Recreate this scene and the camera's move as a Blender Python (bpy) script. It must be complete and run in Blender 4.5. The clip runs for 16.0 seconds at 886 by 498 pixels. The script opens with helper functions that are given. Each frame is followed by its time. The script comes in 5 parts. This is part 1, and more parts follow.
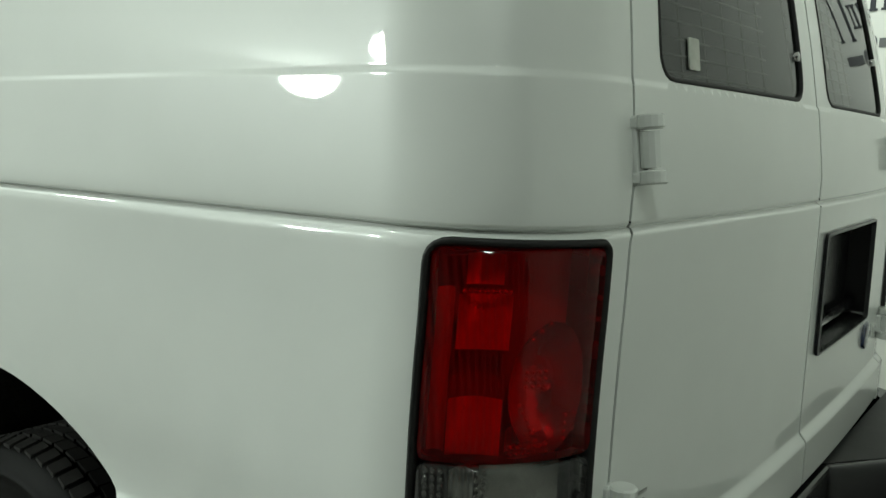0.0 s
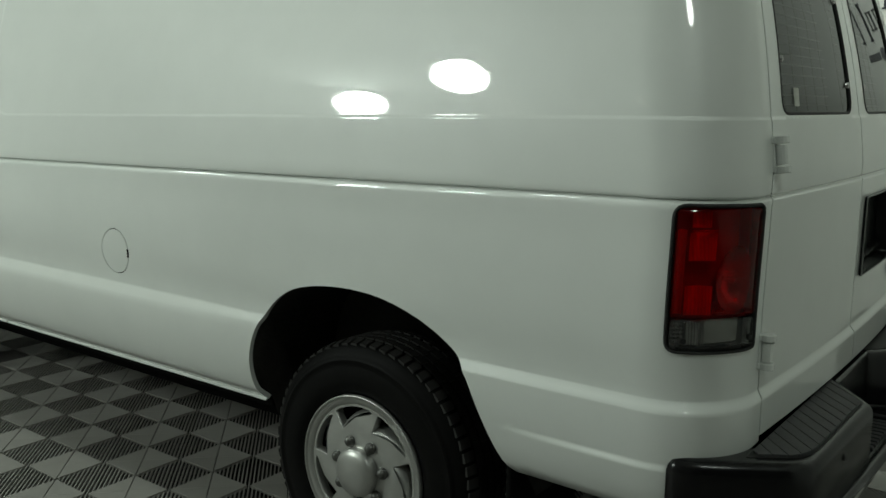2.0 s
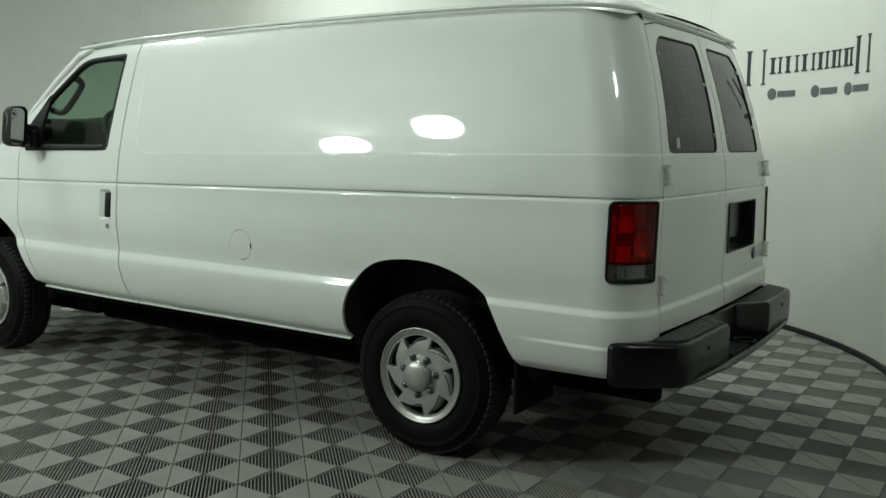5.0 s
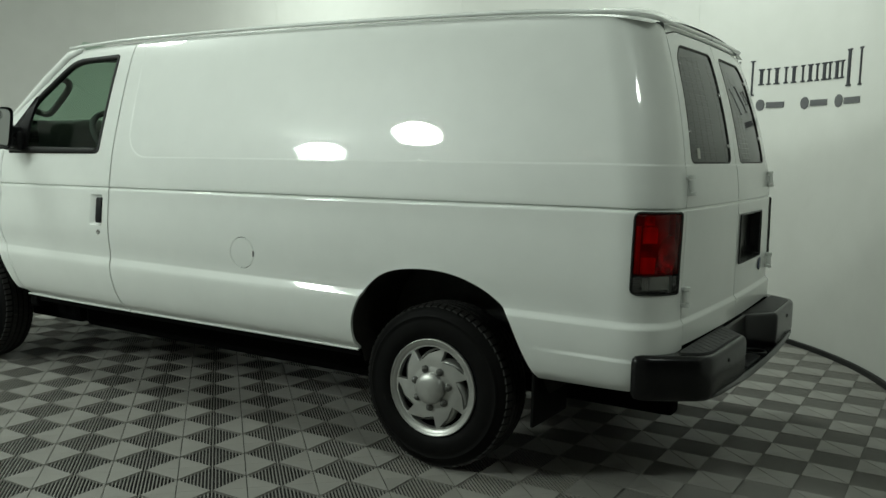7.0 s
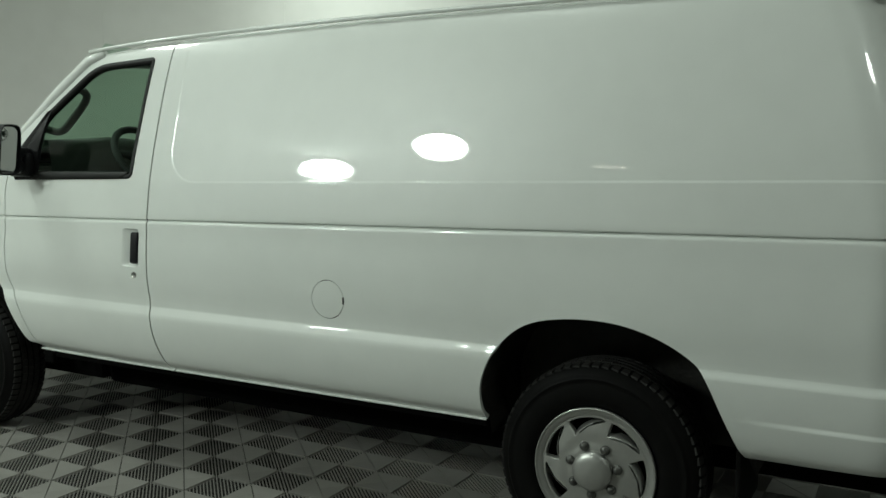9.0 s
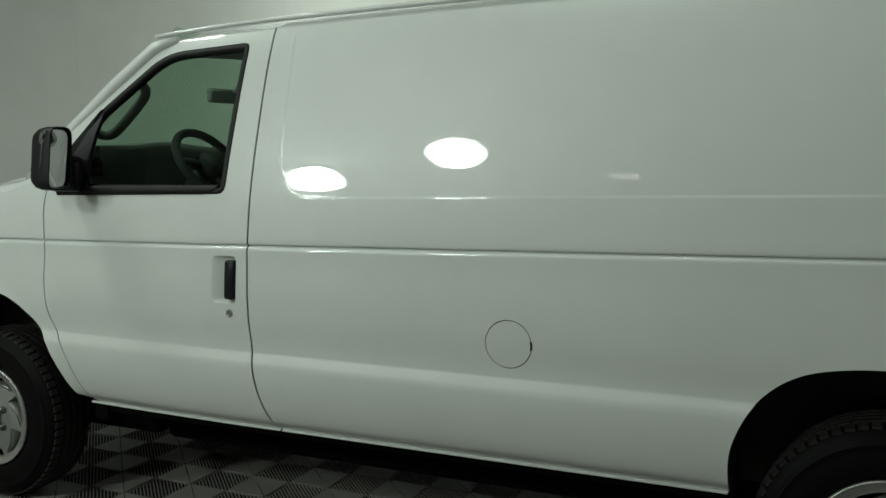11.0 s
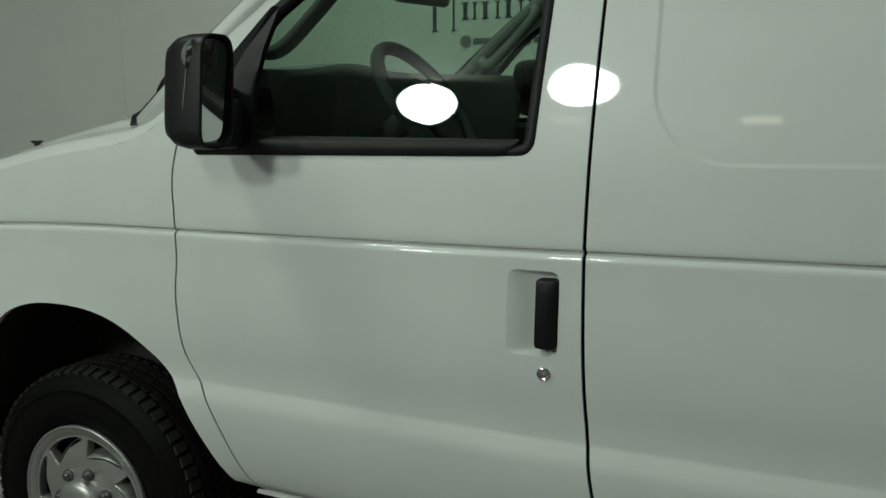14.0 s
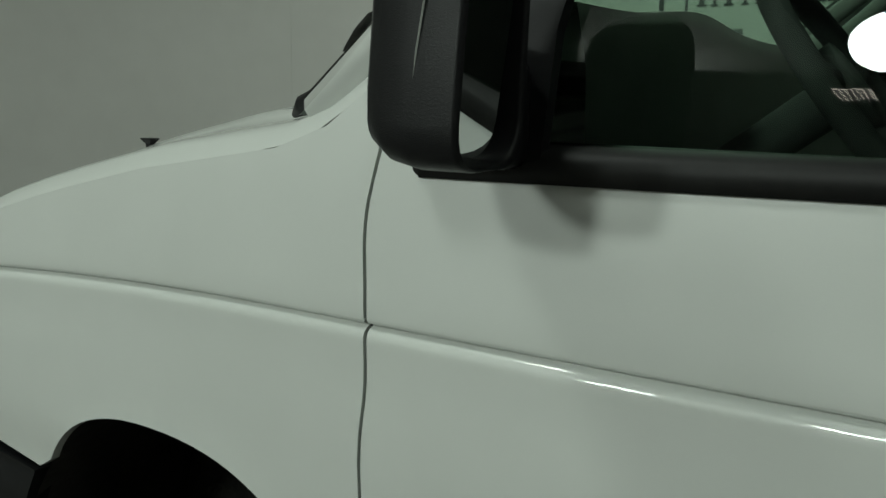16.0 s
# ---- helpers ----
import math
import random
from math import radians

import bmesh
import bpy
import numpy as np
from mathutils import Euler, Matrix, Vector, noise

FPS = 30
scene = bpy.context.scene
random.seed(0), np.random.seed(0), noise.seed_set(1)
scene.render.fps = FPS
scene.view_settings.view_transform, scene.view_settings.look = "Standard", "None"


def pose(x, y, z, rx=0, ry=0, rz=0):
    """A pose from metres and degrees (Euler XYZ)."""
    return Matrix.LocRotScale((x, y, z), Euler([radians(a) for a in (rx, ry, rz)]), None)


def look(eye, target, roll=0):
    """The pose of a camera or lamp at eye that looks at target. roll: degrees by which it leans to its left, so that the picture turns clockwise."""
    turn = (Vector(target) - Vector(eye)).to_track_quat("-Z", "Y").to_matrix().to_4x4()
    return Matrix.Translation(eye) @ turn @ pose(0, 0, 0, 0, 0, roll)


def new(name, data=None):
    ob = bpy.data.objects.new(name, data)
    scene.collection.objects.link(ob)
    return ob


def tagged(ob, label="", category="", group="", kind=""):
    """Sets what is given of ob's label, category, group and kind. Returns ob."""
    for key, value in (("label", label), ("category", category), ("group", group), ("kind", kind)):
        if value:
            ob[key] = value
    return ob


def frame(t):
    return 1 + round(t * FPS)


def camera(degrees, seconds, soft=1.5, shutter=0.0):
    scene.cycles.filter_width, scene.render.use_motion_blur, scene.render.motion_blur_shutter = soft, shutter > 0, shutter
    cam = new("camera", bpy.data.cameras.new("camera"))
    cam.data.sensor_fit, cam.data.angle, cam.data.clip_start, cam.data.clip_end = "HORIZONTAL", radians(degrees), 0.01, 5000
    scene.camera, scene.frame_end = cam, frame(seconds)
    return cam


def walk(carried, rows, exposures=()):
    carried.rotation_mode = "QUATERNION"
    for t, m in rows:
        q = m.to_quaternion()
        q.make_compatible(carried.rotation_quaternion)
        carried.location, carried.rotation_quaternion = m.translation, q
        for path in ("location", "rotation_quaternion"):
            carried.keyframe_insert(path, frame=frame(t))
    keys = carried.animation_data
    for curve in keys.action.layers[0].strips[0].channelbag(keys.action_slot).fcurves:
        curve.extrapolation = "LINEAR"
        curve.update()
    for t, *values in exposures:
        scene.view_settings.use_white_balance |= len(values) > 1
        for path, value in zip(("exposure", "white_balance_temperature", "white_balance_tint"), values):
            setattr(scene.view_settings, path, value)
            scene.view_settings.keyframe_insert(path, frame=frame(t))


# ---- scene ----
cam = camera(52.6, 16.0)
PATH = [
    (0, (1.47, -1.745, 1.321), (0.300, -0.145, 1.054), 2.4),
    (0.5, (1.366, -2.036, 1.333), (0.190, -0.443, 1.049), 0.9),
    (1, (1.328, -2.282, 1.370), (0.184, -0.674, 1.050), 0.55),
    (1.5, (1.441, -2.519, 1.38), (0.282, -0.921, 1.058), 0.9),
    (2, (1.625, -2.789, 1.414), (0.448, -1.205, 1.088), 0.7),
    (2.5, (1.83, -3.119, 1.42), (0.648, -1.534, 1.119), 0.8),
    (3, (2.025, -3.419, 1.449), (0.839, -1.835, 1.159), 0.4),
    (3.5, (2.183, -3.651, 1.461), (0.99, -2.069, 1.184), 0.2),
    (4, (2.285, -3.894, 1.446), (1.114, -2.293, 1.189), 0.2),
    (6.5, (2.191, -4.376, 1.425), (1.163, -2.676, 1.193), 1.5),
    (7, (2.028, -4.294, 1.43), (1.005, -2.59, 1.206), 1.4),
    (7.5, (1.782, -4.178, 1.441), (0.767, -2.469, 1.225), 1.1),
    (8, (1.524, -4.054, 1.428), (0.516, -2.339, 1.226), 0.9),
    (8.5, (1.243, -3.96, 1.442), (0.26, -2.23, 1.239), 0.6),
    (9, (0.995, -3.887, 1.455), (0.037, -2.143, 1.25), 0.1),
    (11.5, (-0.427, -3.52, 1.48), (-1.228, -1.699, 1.275), -0.3),
    (12, (-0.684, -3.347, 1.468), (-1.491, -1.531, 1.246), -0.3),
    (12.5, (-0.953, -3.187, 1.481), (-1.75, -1.37, 1.228), -0.1),
    (13, (-1.189, -3.005, 1.472), (-1.999, -1.198, 1.195), -0.0),
    (13.5, (-1.421, -2.845, 1.469), (-2.234, -1.044, 1.16), -0.3),
    (14, (-1.658, -2.673, 1.485), (-2.472, -0.88, 1.133), -0.6),
    (14.5, (-1.878, -2.476, 1.44), (-2.726, -0.694, 1.111), -0.2),
    (15, (-2.09, -2.316, 1.414), (-2.967, -0.543, 1.113), 0.6),
    (15.5, (-2.264, -2.033, 1.416), (-3.274, -0.336, 1.102), 1.0),
    (16, (-2.481, -1.793, 1.428), (-3.587, -0.161, 1.094), 0.9),
]
# the clip's camera sets its own exposure
EXPOSURES = [(0.0, 0.34), (0.5, 0.09), (1.0, -0.17), (2.0, -0.28), (3.0, -0.11), (4.2, -0.05), (6.5, -0.10), (8.0, -0.17), (9.2, -0.33), (11.5, -0.79), (13.0, -0.87), (14.5, -0.87), (16.0, -0.90)]
walk(cam, [(t, look(eye, target, roll)) for t, eye, target, roll in PATH], EXPOSURES)

# ---- light ----
world = bpy.data.worlds.new("world")
scene.world = world
world.use_nodes = True
world.node_tree.nodes["Background"].inputs[0].default_value = (0.30, 0.33, 0.30, 1)
world.node_tree.nodes["Background"].inputs[1].default_value = 0.02

CEILING_Z = 4.2
# round lamps: place, the point that each one is turned towards, and radius
ROUND_LAMPS = [((-6.25, -7.4, 3.85), (-4.63, -2.6, 0.0), 0.39), ((-3.77, -6.0, 3.9), (-2.97, -2.6, 0.0), 0.315), ((2.7, -2.7, 3.98), (1.0, -0.8, 0.6), 0.197),
               # these four are unseen fills, added to light the van, floor and backdrop
               ((-4.4, -1.65, 3.95), (-3.8, -1.1, 0.6), 0.30), ((-1.0, -1.55, 3.95), (-1.0, -1.1, 0.0), 0.19), ((-0.4, 1.8, 3.9), (0.0, 2.8, 0.0), 0.32), ((-4.2, 1.9, 3.9), (-4.6, 2.9, 0.0), 0.40)]
TROFFERS = [(-4.5, -8.0), (-2.5, -8.0)]


# ---- materials ----
def material(name, colour, rough=0.5, metal=0.0, coat=0.0, spec=0.5):
    m = bpy.data.materials.new(name)
    m.use_nodes = True
    b = m.node_tree.nodes["Principled BSDF"]
    b.inputs["Base Color"].default_value = (*colour, 1)
    b.inputs["Roughness"].default_value = rough
    b.inputs["Metallic"].default_value = metal
    b.inputs["Coat Weight"].default_value = coat
    b.inputs["Coat Roughness"].default_value = 0.03
    b.inputs["Specular IOR Level"].default_value = spec
    return m


def vary(m, scale, low, high, bump=0.0, bump_scale=None, rough=None, detail=6, per_piece=0.0):
    """Two-scale colour variation, fine relief and uneven gloss, in metres."""
    t = m.node_tree
    b = t.nodes["Principled BSDF"]
    coord = t.nodes.new("ShaderNodeTexCoord")
    n1 = t.nodes.new("ShaderNodeTexNoise")
    n1.inputs["Scale"].default_value = scale
    n1.inputs["Detail"].default_value = detail
    t.links.new(coord.outputs["Object"], n1.inputs["Vector"])
    n2 = t.nodes.new("ShaderNodeTexNoise")
    n2.inputs["Scale"].default_value = scale * 9
    n2.inputs["Detail"].default_value = 4
    t.links.new(coord.outputs["Object"], n2.inputs["Vector"])
    mix = t.nodes.new("ShaderNodeMix")
    mix.inputs[0].default_value = 0.35
    t.links.new(n1.outputs[0], mix.inputs[2])
    t.links.new(n2.outputs[0], mix.inputs[3])
    value = mix.outputs[0]
    if per_piece:
        info = t.nodes.new("ShaderNodeObjectInfo")
        add = t.nodes.new("ShaderNodeMath")
        add.operation = "MULTIPLY_ADD"
        add.inputs[1].default_value = per_piece
        t.links.new(info.outputs["Random"], add.inputs[0])
        t.links.new(value, add.inputs[2])
        value = add.outputs[0]
    ramp = t.nodes.new("ShaderNodeValToRGB")
    ramp.color_ramp.elements[0].position, ramp.color_ramp.elements[1].position = 0.3, 0.7
    ramp.color_ramp.elements[0].color = (*low, 1)
    ramp.color_ramp.elements[1].color = (*high, 1)
    t.links.new(value, ramp.inputs[0])
    t.links.new(ramp.outputs[0], b.inputs["Base Color"])
    if rough:
        mr = t.nodes.new("ShaderNodeMapRange")
        mr.inputs["To Min"].default_value, mr.inputs["To Max"].default_value = rough
        t.links.new(n2.outputs[0], mr.inputs[0])
        t.links.new(mr.outputs[0], b.inputs["Roughness"])
    if bump:
        n3 = t.nodes.new("ShaderNodeTexNoise")
        n3.inputs["Scale"].default_value = bump_scale or scale * 30
        n3.inputs["Detail"].default_value = 3
        t.links.new(coord.outputs["Object"], n3.inputs["Vector"])
        bp = t.nodes.new("ShaderNodeBump")
        bp.inputs["Strength"].default_value = 0.6
        bp.inputs["Distance"].default_value = bump
        t.links.new(n3.outputs[0], bp.inputs["Height"])
        t.links.new(bp.outputs[0], b.inputs["Normal"])
    return m


def glass(name, tint, rough=0.0, ior=1.52):
    m = bpy.data.materials.new(name)
    m.use_nodes = True
    t = m.node_tree
    t.nodes.remove(t.nodes["Principled BSDF"])
    clear = t.nodes.new("ShaderNodeBsdfTransparent")
    clear.inputs[0].default_value = (*tint, 1)
    gloss = t.nodes.new("ShaderNodeBsdfGlossy")
    gloss.inputs["Roughness"].default_value = rough
    fres = t.nodes.new("ShaderNodeFresnel")
    fres.inputs[0].default_value = ior
    mix = t.nodes.new("ShaderNodeMixShader")
    t.links.new(fres.outputs[0], mix.inputs[0])
    t.links.new(clear.outputs[0], mix.inputs[1])
    t.links.new(gloss.outputs[0], mix.inputs[2])
    t.links.new(mix.outputs[0], t.nodes["Material Output"].inputs[0])
    return m


def glow(name, colour, strength):
    m = bpy.data.materials.new(name)
    m.use_nodes = True
    t = m.node_tree
    e = t.nodes.new("ShaderNodeEmission")
    e.inputs[0].default_value = (*colour, 1)
    e.inputs[1].default_value = strength
    t.links.new(e.outputs[0], t.nodes["Material Output"].inputs[0])
    return m


PAINT = vary(material("white_paint", (0.76, 0.78, 0.75), 0.4, coat=1.0), 0.9, (0.72, 0.74, 0.71), (0.78, 0.80, 0.77), 0.00012, 420)
WALL = vary(material("wall_paint", (0.62, 0.62, 0.58), 0.75), 0.5, (0.56, 0.56, 0.53), (0.63, 0.63, 0.60), 0.0012, 180, detail=8)
CEIL = vary(material("ceiling_board", (0.62, 0.62, 0.6), 0.85), 0.6, (0.58, 0.58, 0.56), (0.66, 0.66, 0.64), 0.002, 60)
TILE = vary(material("tile_plastic", (0.32, 0.32, 0.29), 0.45), 3.0, (0.22, 0.211, 0.193), (0.285, 0.275, 0.253), 0.0006, 260, (0.36, 0.6), per_piece=0.16)
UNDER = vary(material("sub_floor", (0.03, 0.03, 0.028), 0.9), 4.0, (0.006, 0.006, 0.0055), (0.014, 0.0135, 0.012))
BLACK = vary(material("black_plastic", (0.009, 0.009, 0.010), 0.4, spec=0.25), 6.0, (0.006, 0.006, 0.007), (0.013, 0.013, 0.014), 0.0005, 700, (0.32, 0.48))
GASKET = vary(material("black_rubber", (0.012, 0.012, 0.012), 0.55, spec=0.3), 9.0, (0.009, 0.009, 0.009), (0.02, 0.02, 0.019))
TYRE = vary(material("tyre_rubber", (0.004, 0.004, 0.004), 0.6, spec=0.1), 12.0, (0.0022, 0.0022, 0.0022), (0.0048, 0.0046, 0.0043), 0.0005, 500, (0.5, 0.66))
PAD = vary(material("step_pad_rubber", (0.042, 0.042, 0.043), 0.5, spec=0.4), 25.0, (0.035, 0.035, 0.036), (0.052, 0.052, 0.053), 0.0003, 900)
TREAD = vary(material("tread_rubber", (0.016, 0.016, 0.015), 0.55, spec=0.3), 14.0, (0.014, 0.014, 0.0135), (0.030, 0.028, 0.026), 0.0004, 500, (0.5, 0.7))
WELL = vary(material("well_undercoat", (0.012, 0.011, 0.010), 0.5, spec=0.4), 9.0, (0.008, 0.008, 0.008), (0.045, 0.041, 0.035), 0.004, 60, (0.35, 0.7))
# shade of seams, underside and wheel openings is put into this colour
DARK = material("shade_black", (0.004, 0.004, 0.004), 0.95, spec=0.05)
RIM = vary(material("silver_hubcap", (0.46, 0.46, 0.44), 0.36, 0.75), 7.0, (0.42, 0.42, 0.402), (0.49, 0.49, 0.47), 0.00004, 900, (0.33, 0.42))
NUT = vary(material("dull_nut", (0.12, 0.12, 0.115), 0.3, 0.7), 60.0, (0.08, 0.08, 0.076), (0.17, 0.17, 0.16))
BUMPER = vary(material("satin_black_plastic", (0.004, 0.004, 0.0048), 0.24, spec=0.42), 30.0, (0.002, 0.002, 0.0025), (0.004, 0.004, 0.0045), 0.00003, 1200, (0.20, 0.27))
CHROME = material("chrome", (0.7, 0.7, 0.7), 0.12, 1.0)
STEEL = vary(material("zinc_steel", (0.45, 0.45, 0.44), 0.4, 0.7), 30.0, (0.35, 0.35, 0.34), (0.55, 0.55, 0.53))
TRIM = vary(material("grey_interior", (0.28, 0.282, 0.27), 0.7), 10.0, (0.25, 0.252, 0.24), (0.31, 0.312, 0.30), 0.001, 500)
CLOTH = vary(material("seat_cloth", (0.09, 0.09, 0.092), 0.9), 20.0, (0.07, 0.07, 0.072), (0.11, 0.11, 0.112), 0.001, 900)
CARGO = vary(material("cargo_lining", (0.26, 0.26, 0.25), 0.8), 3.0, (0.22, 0.22, 0.21), (0.30, 0.30, 0.29))
INK = vary(material("sign_ink", (0.02, 0.022, 0.03), 0.5), 7.0, (0.017, 0.018, 0.026), (0.027, 0.028, 0.036))
INK_GREY = vary(material("logo_ink", (0.10, 0.10, 0.11), 0.5), 7.0, (0.085, 0.085, 0.09), (0.12, 0.12, 0.125))
BADGE = vary(material("blue_enamel", (0.02, 0.03, 0.07), 0.15, coat=1.0), 90.0, (0.016, 0.026, 0.06), (0.03, 0.04, 0.085))
LABEL = vary(material("paper_label", (0.55, 0.56, 0.5), 0.6), 60.0, (0.42, 0.43, 0.38), (0.62, 0.63, 0.57))
SIDE_GLASS = glass("side_glass", (0.58, 0.71, 0.62))
REAR_GLASS = glass("rear_glass", (0.31, 0.365, 0.335))
MIRROR = material("mirror_silver", (0.75, 0.78, 0.77), 0.02, 1.0)
# dark colour stands for the unlit room beyond the booth
UNLIT_WALL = vary(material("unlit_wall", (0.07, 0.07, 0.066), 0.8), 1.5, (0.055, 0.055, 0.052), (0.085, 0.085, 0.08))
FILL_LED = glow("fill_lamp_face", (0.875, 1.0, 0.905), 50.0)
LED_KEY = glow("key_lamp_face", (0.875, 1.0, 0.905), 115.0)
STRIP = glow("louvre_tube", (1.0, 0.93, 0.78), 9.0)


# ---- mesh helpers ----
def mesh_of(name, bm, mat, smooth=False):
    me = bpy.data.meshes.new(name)
    bm.normal_update()
    bm.to_mesh(me)
    bm.free()
    for m in (mat if isinstance(mat, (list, tuple)) else [mat]):
        me.materials.append(m)
    if smooth:
        me.polygons.foreach_set("use_smooth", [True] * len(me.polygons))
    return me


def thing(name, label, category, kind="", group="", at=(0, 0, 0)):
    ob = new(name)
    ob.location = at
    ob.empty_display_size = 0.1
    return tagged(ob, label, category, group, kind)


def part(name, bm, mat, parent, label="", smooth=False):
    ob = new(name, mesh_of(name, bm, mat, smooth))
    ob.parent = parent
    if label:
        tagged(ob, label)
    return ob


def box(bm, lo, hi, bevel=0.0, seg=2, m=None):
    made = bmesh.ops.create_cube(bm, size=1.0)
    size = [h - l for l, h in zip(lo, hi)]
    mid = [(h + l) / 2 for l, h in zip(lo, hi)]
    for v in made["verts"]:
        v.co = Vector([c * s + o for c, s, o in zip(v.co, size, mid)])
    verts = made["verts"]
    if bevel:
        edges = {e for v in verts for e in v.link_edges}
        out = bmesh.ops.bevel(bm, geom=list(edges), offset=bevel, segments=seg, affect="EDGES", profile=0.5)
        verts = list({v for f in out["faces"] for v in f.verts} | {v for v in verts if v.is_valid})
    if m is not None:
        bmesh.ops.transform(bm, matrix=m, verts=[v for v in verts if v.is_valid])
    return verts


def tube(bm, pts, radius, n=10, closed=False, cap=True):
    """A round bar along a list of points; radius may be a list."""
    pts = [Vector(p) for p in pts]
    rings = []
    side = None
    for i, p in enumerate(pts):
        a = pts[i - 1] if (i or closed) else p
        b = pts[(i + 1) % len(pts)] if (i + 1 < len(pts) or closed) else p
        d = (b - a).normalized()
        if side is None:
            side = d.orthogonal().normalized()
        side = (side - d * side.dot(d)).normalized()
        up = d.cross(side)
        r = radius[i] if isinstance(radius, (list, tuple)) else radius
        rings.append([bm.verts.new(p + r * (math.cos(k * 2 * math.pi / n) * side + math.sin(k * 2 * math.pi / n) * up)) for k in range(n)])
    for i in range(len(rings) - (0 if closed else 1)):
        q, w = rings[i], rings[(i + 1) % len(rings)]
        for k in range(n):
            bm.faces.new((q[k], q[(k + 1) % n], w[(k + 1) % n], w[k]))
    if cap and not closed:
        bm.faces.new(rings[0][::-1])
        bm.faces.new(rings[-1])
    return bm


def lathe(bm, profile, n=48, axis_y=True):
    """Turns (radius, along) pairs about the y axis."""
    rings = []
    for r, a in profile:
        rings.append([bm.verts.new((r * math.cos(k * 2 * math.pi / n), a, r * math.sin(k * 2 * math.pi / n))) for k in range(n)])
    for q, w in zip(rings, rings[1:]):
        for k in range(n):
            bm.faces.new((q[k], q[(k + 1) % n], w[(k + 1) % n], w[k]))
    return rings


def grid(bm, fn, nu, nv):
    rows = [[bm.verts.new(fn(i / nu, j / nv)) for i in range(nu + 1)] for j in range(nv + 1)]
    for j in range(nv):
        for i in range(nu):
            bm.faces.new((rows[j][i], rows[j][i + 1], rows[j + 1][i + 1], rows[j + 1][i]))
    return rows


def prism(bm, outline, z0, z1, place=lambda x, y, z: (x, y, z)):
    a = [bm.verts.new(place(x, y, z0)) for x, y in outline]
    b = [bm.verts.new(place(x, y, z1)) for x, y in outline]
    n = len(outline)
    bm.faces.new(a[::-1])
    bm.faces.new(b)
    for k in range(n):
        bm.faces.new((a[k], a[(k + 1) % n], b[(k + 1) % n], b[k]))


def rounded(pts, radius, seg=5):
    """A polygon with its corners rounded; radius may be a list."""
    out = []
    n = len(pts)
    for i, p in enumerate(pts):
        r = radius[i] if isinstance(radius, (list, tuple)) else radius
        p, a, b = Vector(p), Vector(pts[i - 1]), Vector(pts[(i + 1) % n])
        u, v = (a - p), (b - p)
        r = min(r, 0.45 * u.length, 0.45 * v.length)
        if r <= 0:
            out.append(tuple(p))
            continue
        s, e = p + u.normalized() * r, p + v.normalized() * r
        for k in range(seg + 1):
            t = k / seg
            out.append(tuple((1 - t) ** 2 * s + 2 * t * (1 - t) * p + t * t * e))
    return out


def curve_through(pts, per=6):
    """Points of a smooth line through pts."""
    P = [Vector(p) for p in pts]
    P = [2 * P[0] - P[1]] + P + [2 * P[-1] - P[-2]]
    out = []
    for i in range(1, len(P) - 2):
        for k in range(per):
            t = k / per
            a, b, c, d = P[i - 1:i + 3]
            out.append(tuple(0.5 * (2 * b + (c - a) * t + (2 * a - 5 * b + 4 * c - d) * t * t + (3 * b - a - 3 * c + d) * t ** 3)))
    out.append(tuple(P[-2]))
    return out

# ---- the booth: wall, ceiling ----
WALL_C, WALL_R = (-1.12, 0.66), 2.98


def wall_line():
    """Plan of the curved backdrop, from its end beside the van's tail round the back to the far front."""
    pts = [(3.6, -1.9)]
    for k in range(0, 41):
        a = radians(20 + 70 * k / 40)
        pts.append((WALL_C[0] + WALL_R * math.cos(a), WALL_C[1] + WALL_R * math.sin(a)))
    for k in range(1, 12):
        pts.append((WALL_C[0] - 5.0 * k / 11, WALL_C[1] + WALL_R))
    for k in range(1, 31):
        a = radians(90 + 90 * k / 30)
        pts.append((WALL_C[0] - 5.0 + 3.4 * math.cos(a), WALL_C[1] - 0.42 + 3.4 * math.sin(a)))
    pts.append((-9.55, -9.9))
    return pts


LINE = wall_line()


def along(line):
    s = [0.0]
    for a, b in zip(line, line[1:]):
        s.append(s[-1] + math.dist(a, b))
    return s


LINE_S = along(LINE)


def on_wall(s, off=0.0):
    """Plan point and inward normal of the backdrop at arc length s."""
    s = max(s, 0.0)
    i = min(len(LINE_S) - 2, int(np.searchsorted(LINE_S, s, side="right")) - 1)
    a, b = Vector(LINE[i]), Vector(LINE[i + 1])
    d = (b - a).normalized()
    n = Vector((-d.y, d.x))
    return a + d * (s - LINE_S[i]) + n * off, n


def wall_s(x, y):
    return min((math.dist(p, (x, y)), s) for s, p in ((k * 0.01, on_wall(k * 0.01)[0]) for k in range(int(LINE_S[-1] * 100))))[1]


def wall_strip(bm, s0, s1, z0, z1, off, depth, step=0.06):
    """A strip that follows the backdrop; its face is smooth, its edges are sharp."""
    n = max(1, int((s1 - s0) / step))
    rows, faces = [], []
    for k in range(n + 1):
        s = s0 + (s1 - s0) * k / n
        (p, nn) = on_wall(s)
        f, g = p + nn * off, p + nn * (off - depth)
        rows.append(([bm.verts.new((*f, z0)), bm.verts.new((*f, z1))], [bm.verts.new((*f, z1)), bm.verts.new((*g, z1)), bm.verts.new((*g, z0)), bm.verts.new((*f, z0))]))
    for (a, b), (c, d) in zip(rows, rows[1:]):
        bm.faces.new((a[0], c[0], c[1], a[1])).smooth = True
        for k in range(3):
            bm.faces.new((b[k], d[k], d[k + 1], b[k + 1]))
    bm.faces.new(rows[0][1])
    bm.faces.new(rows[-1][1][::-1])


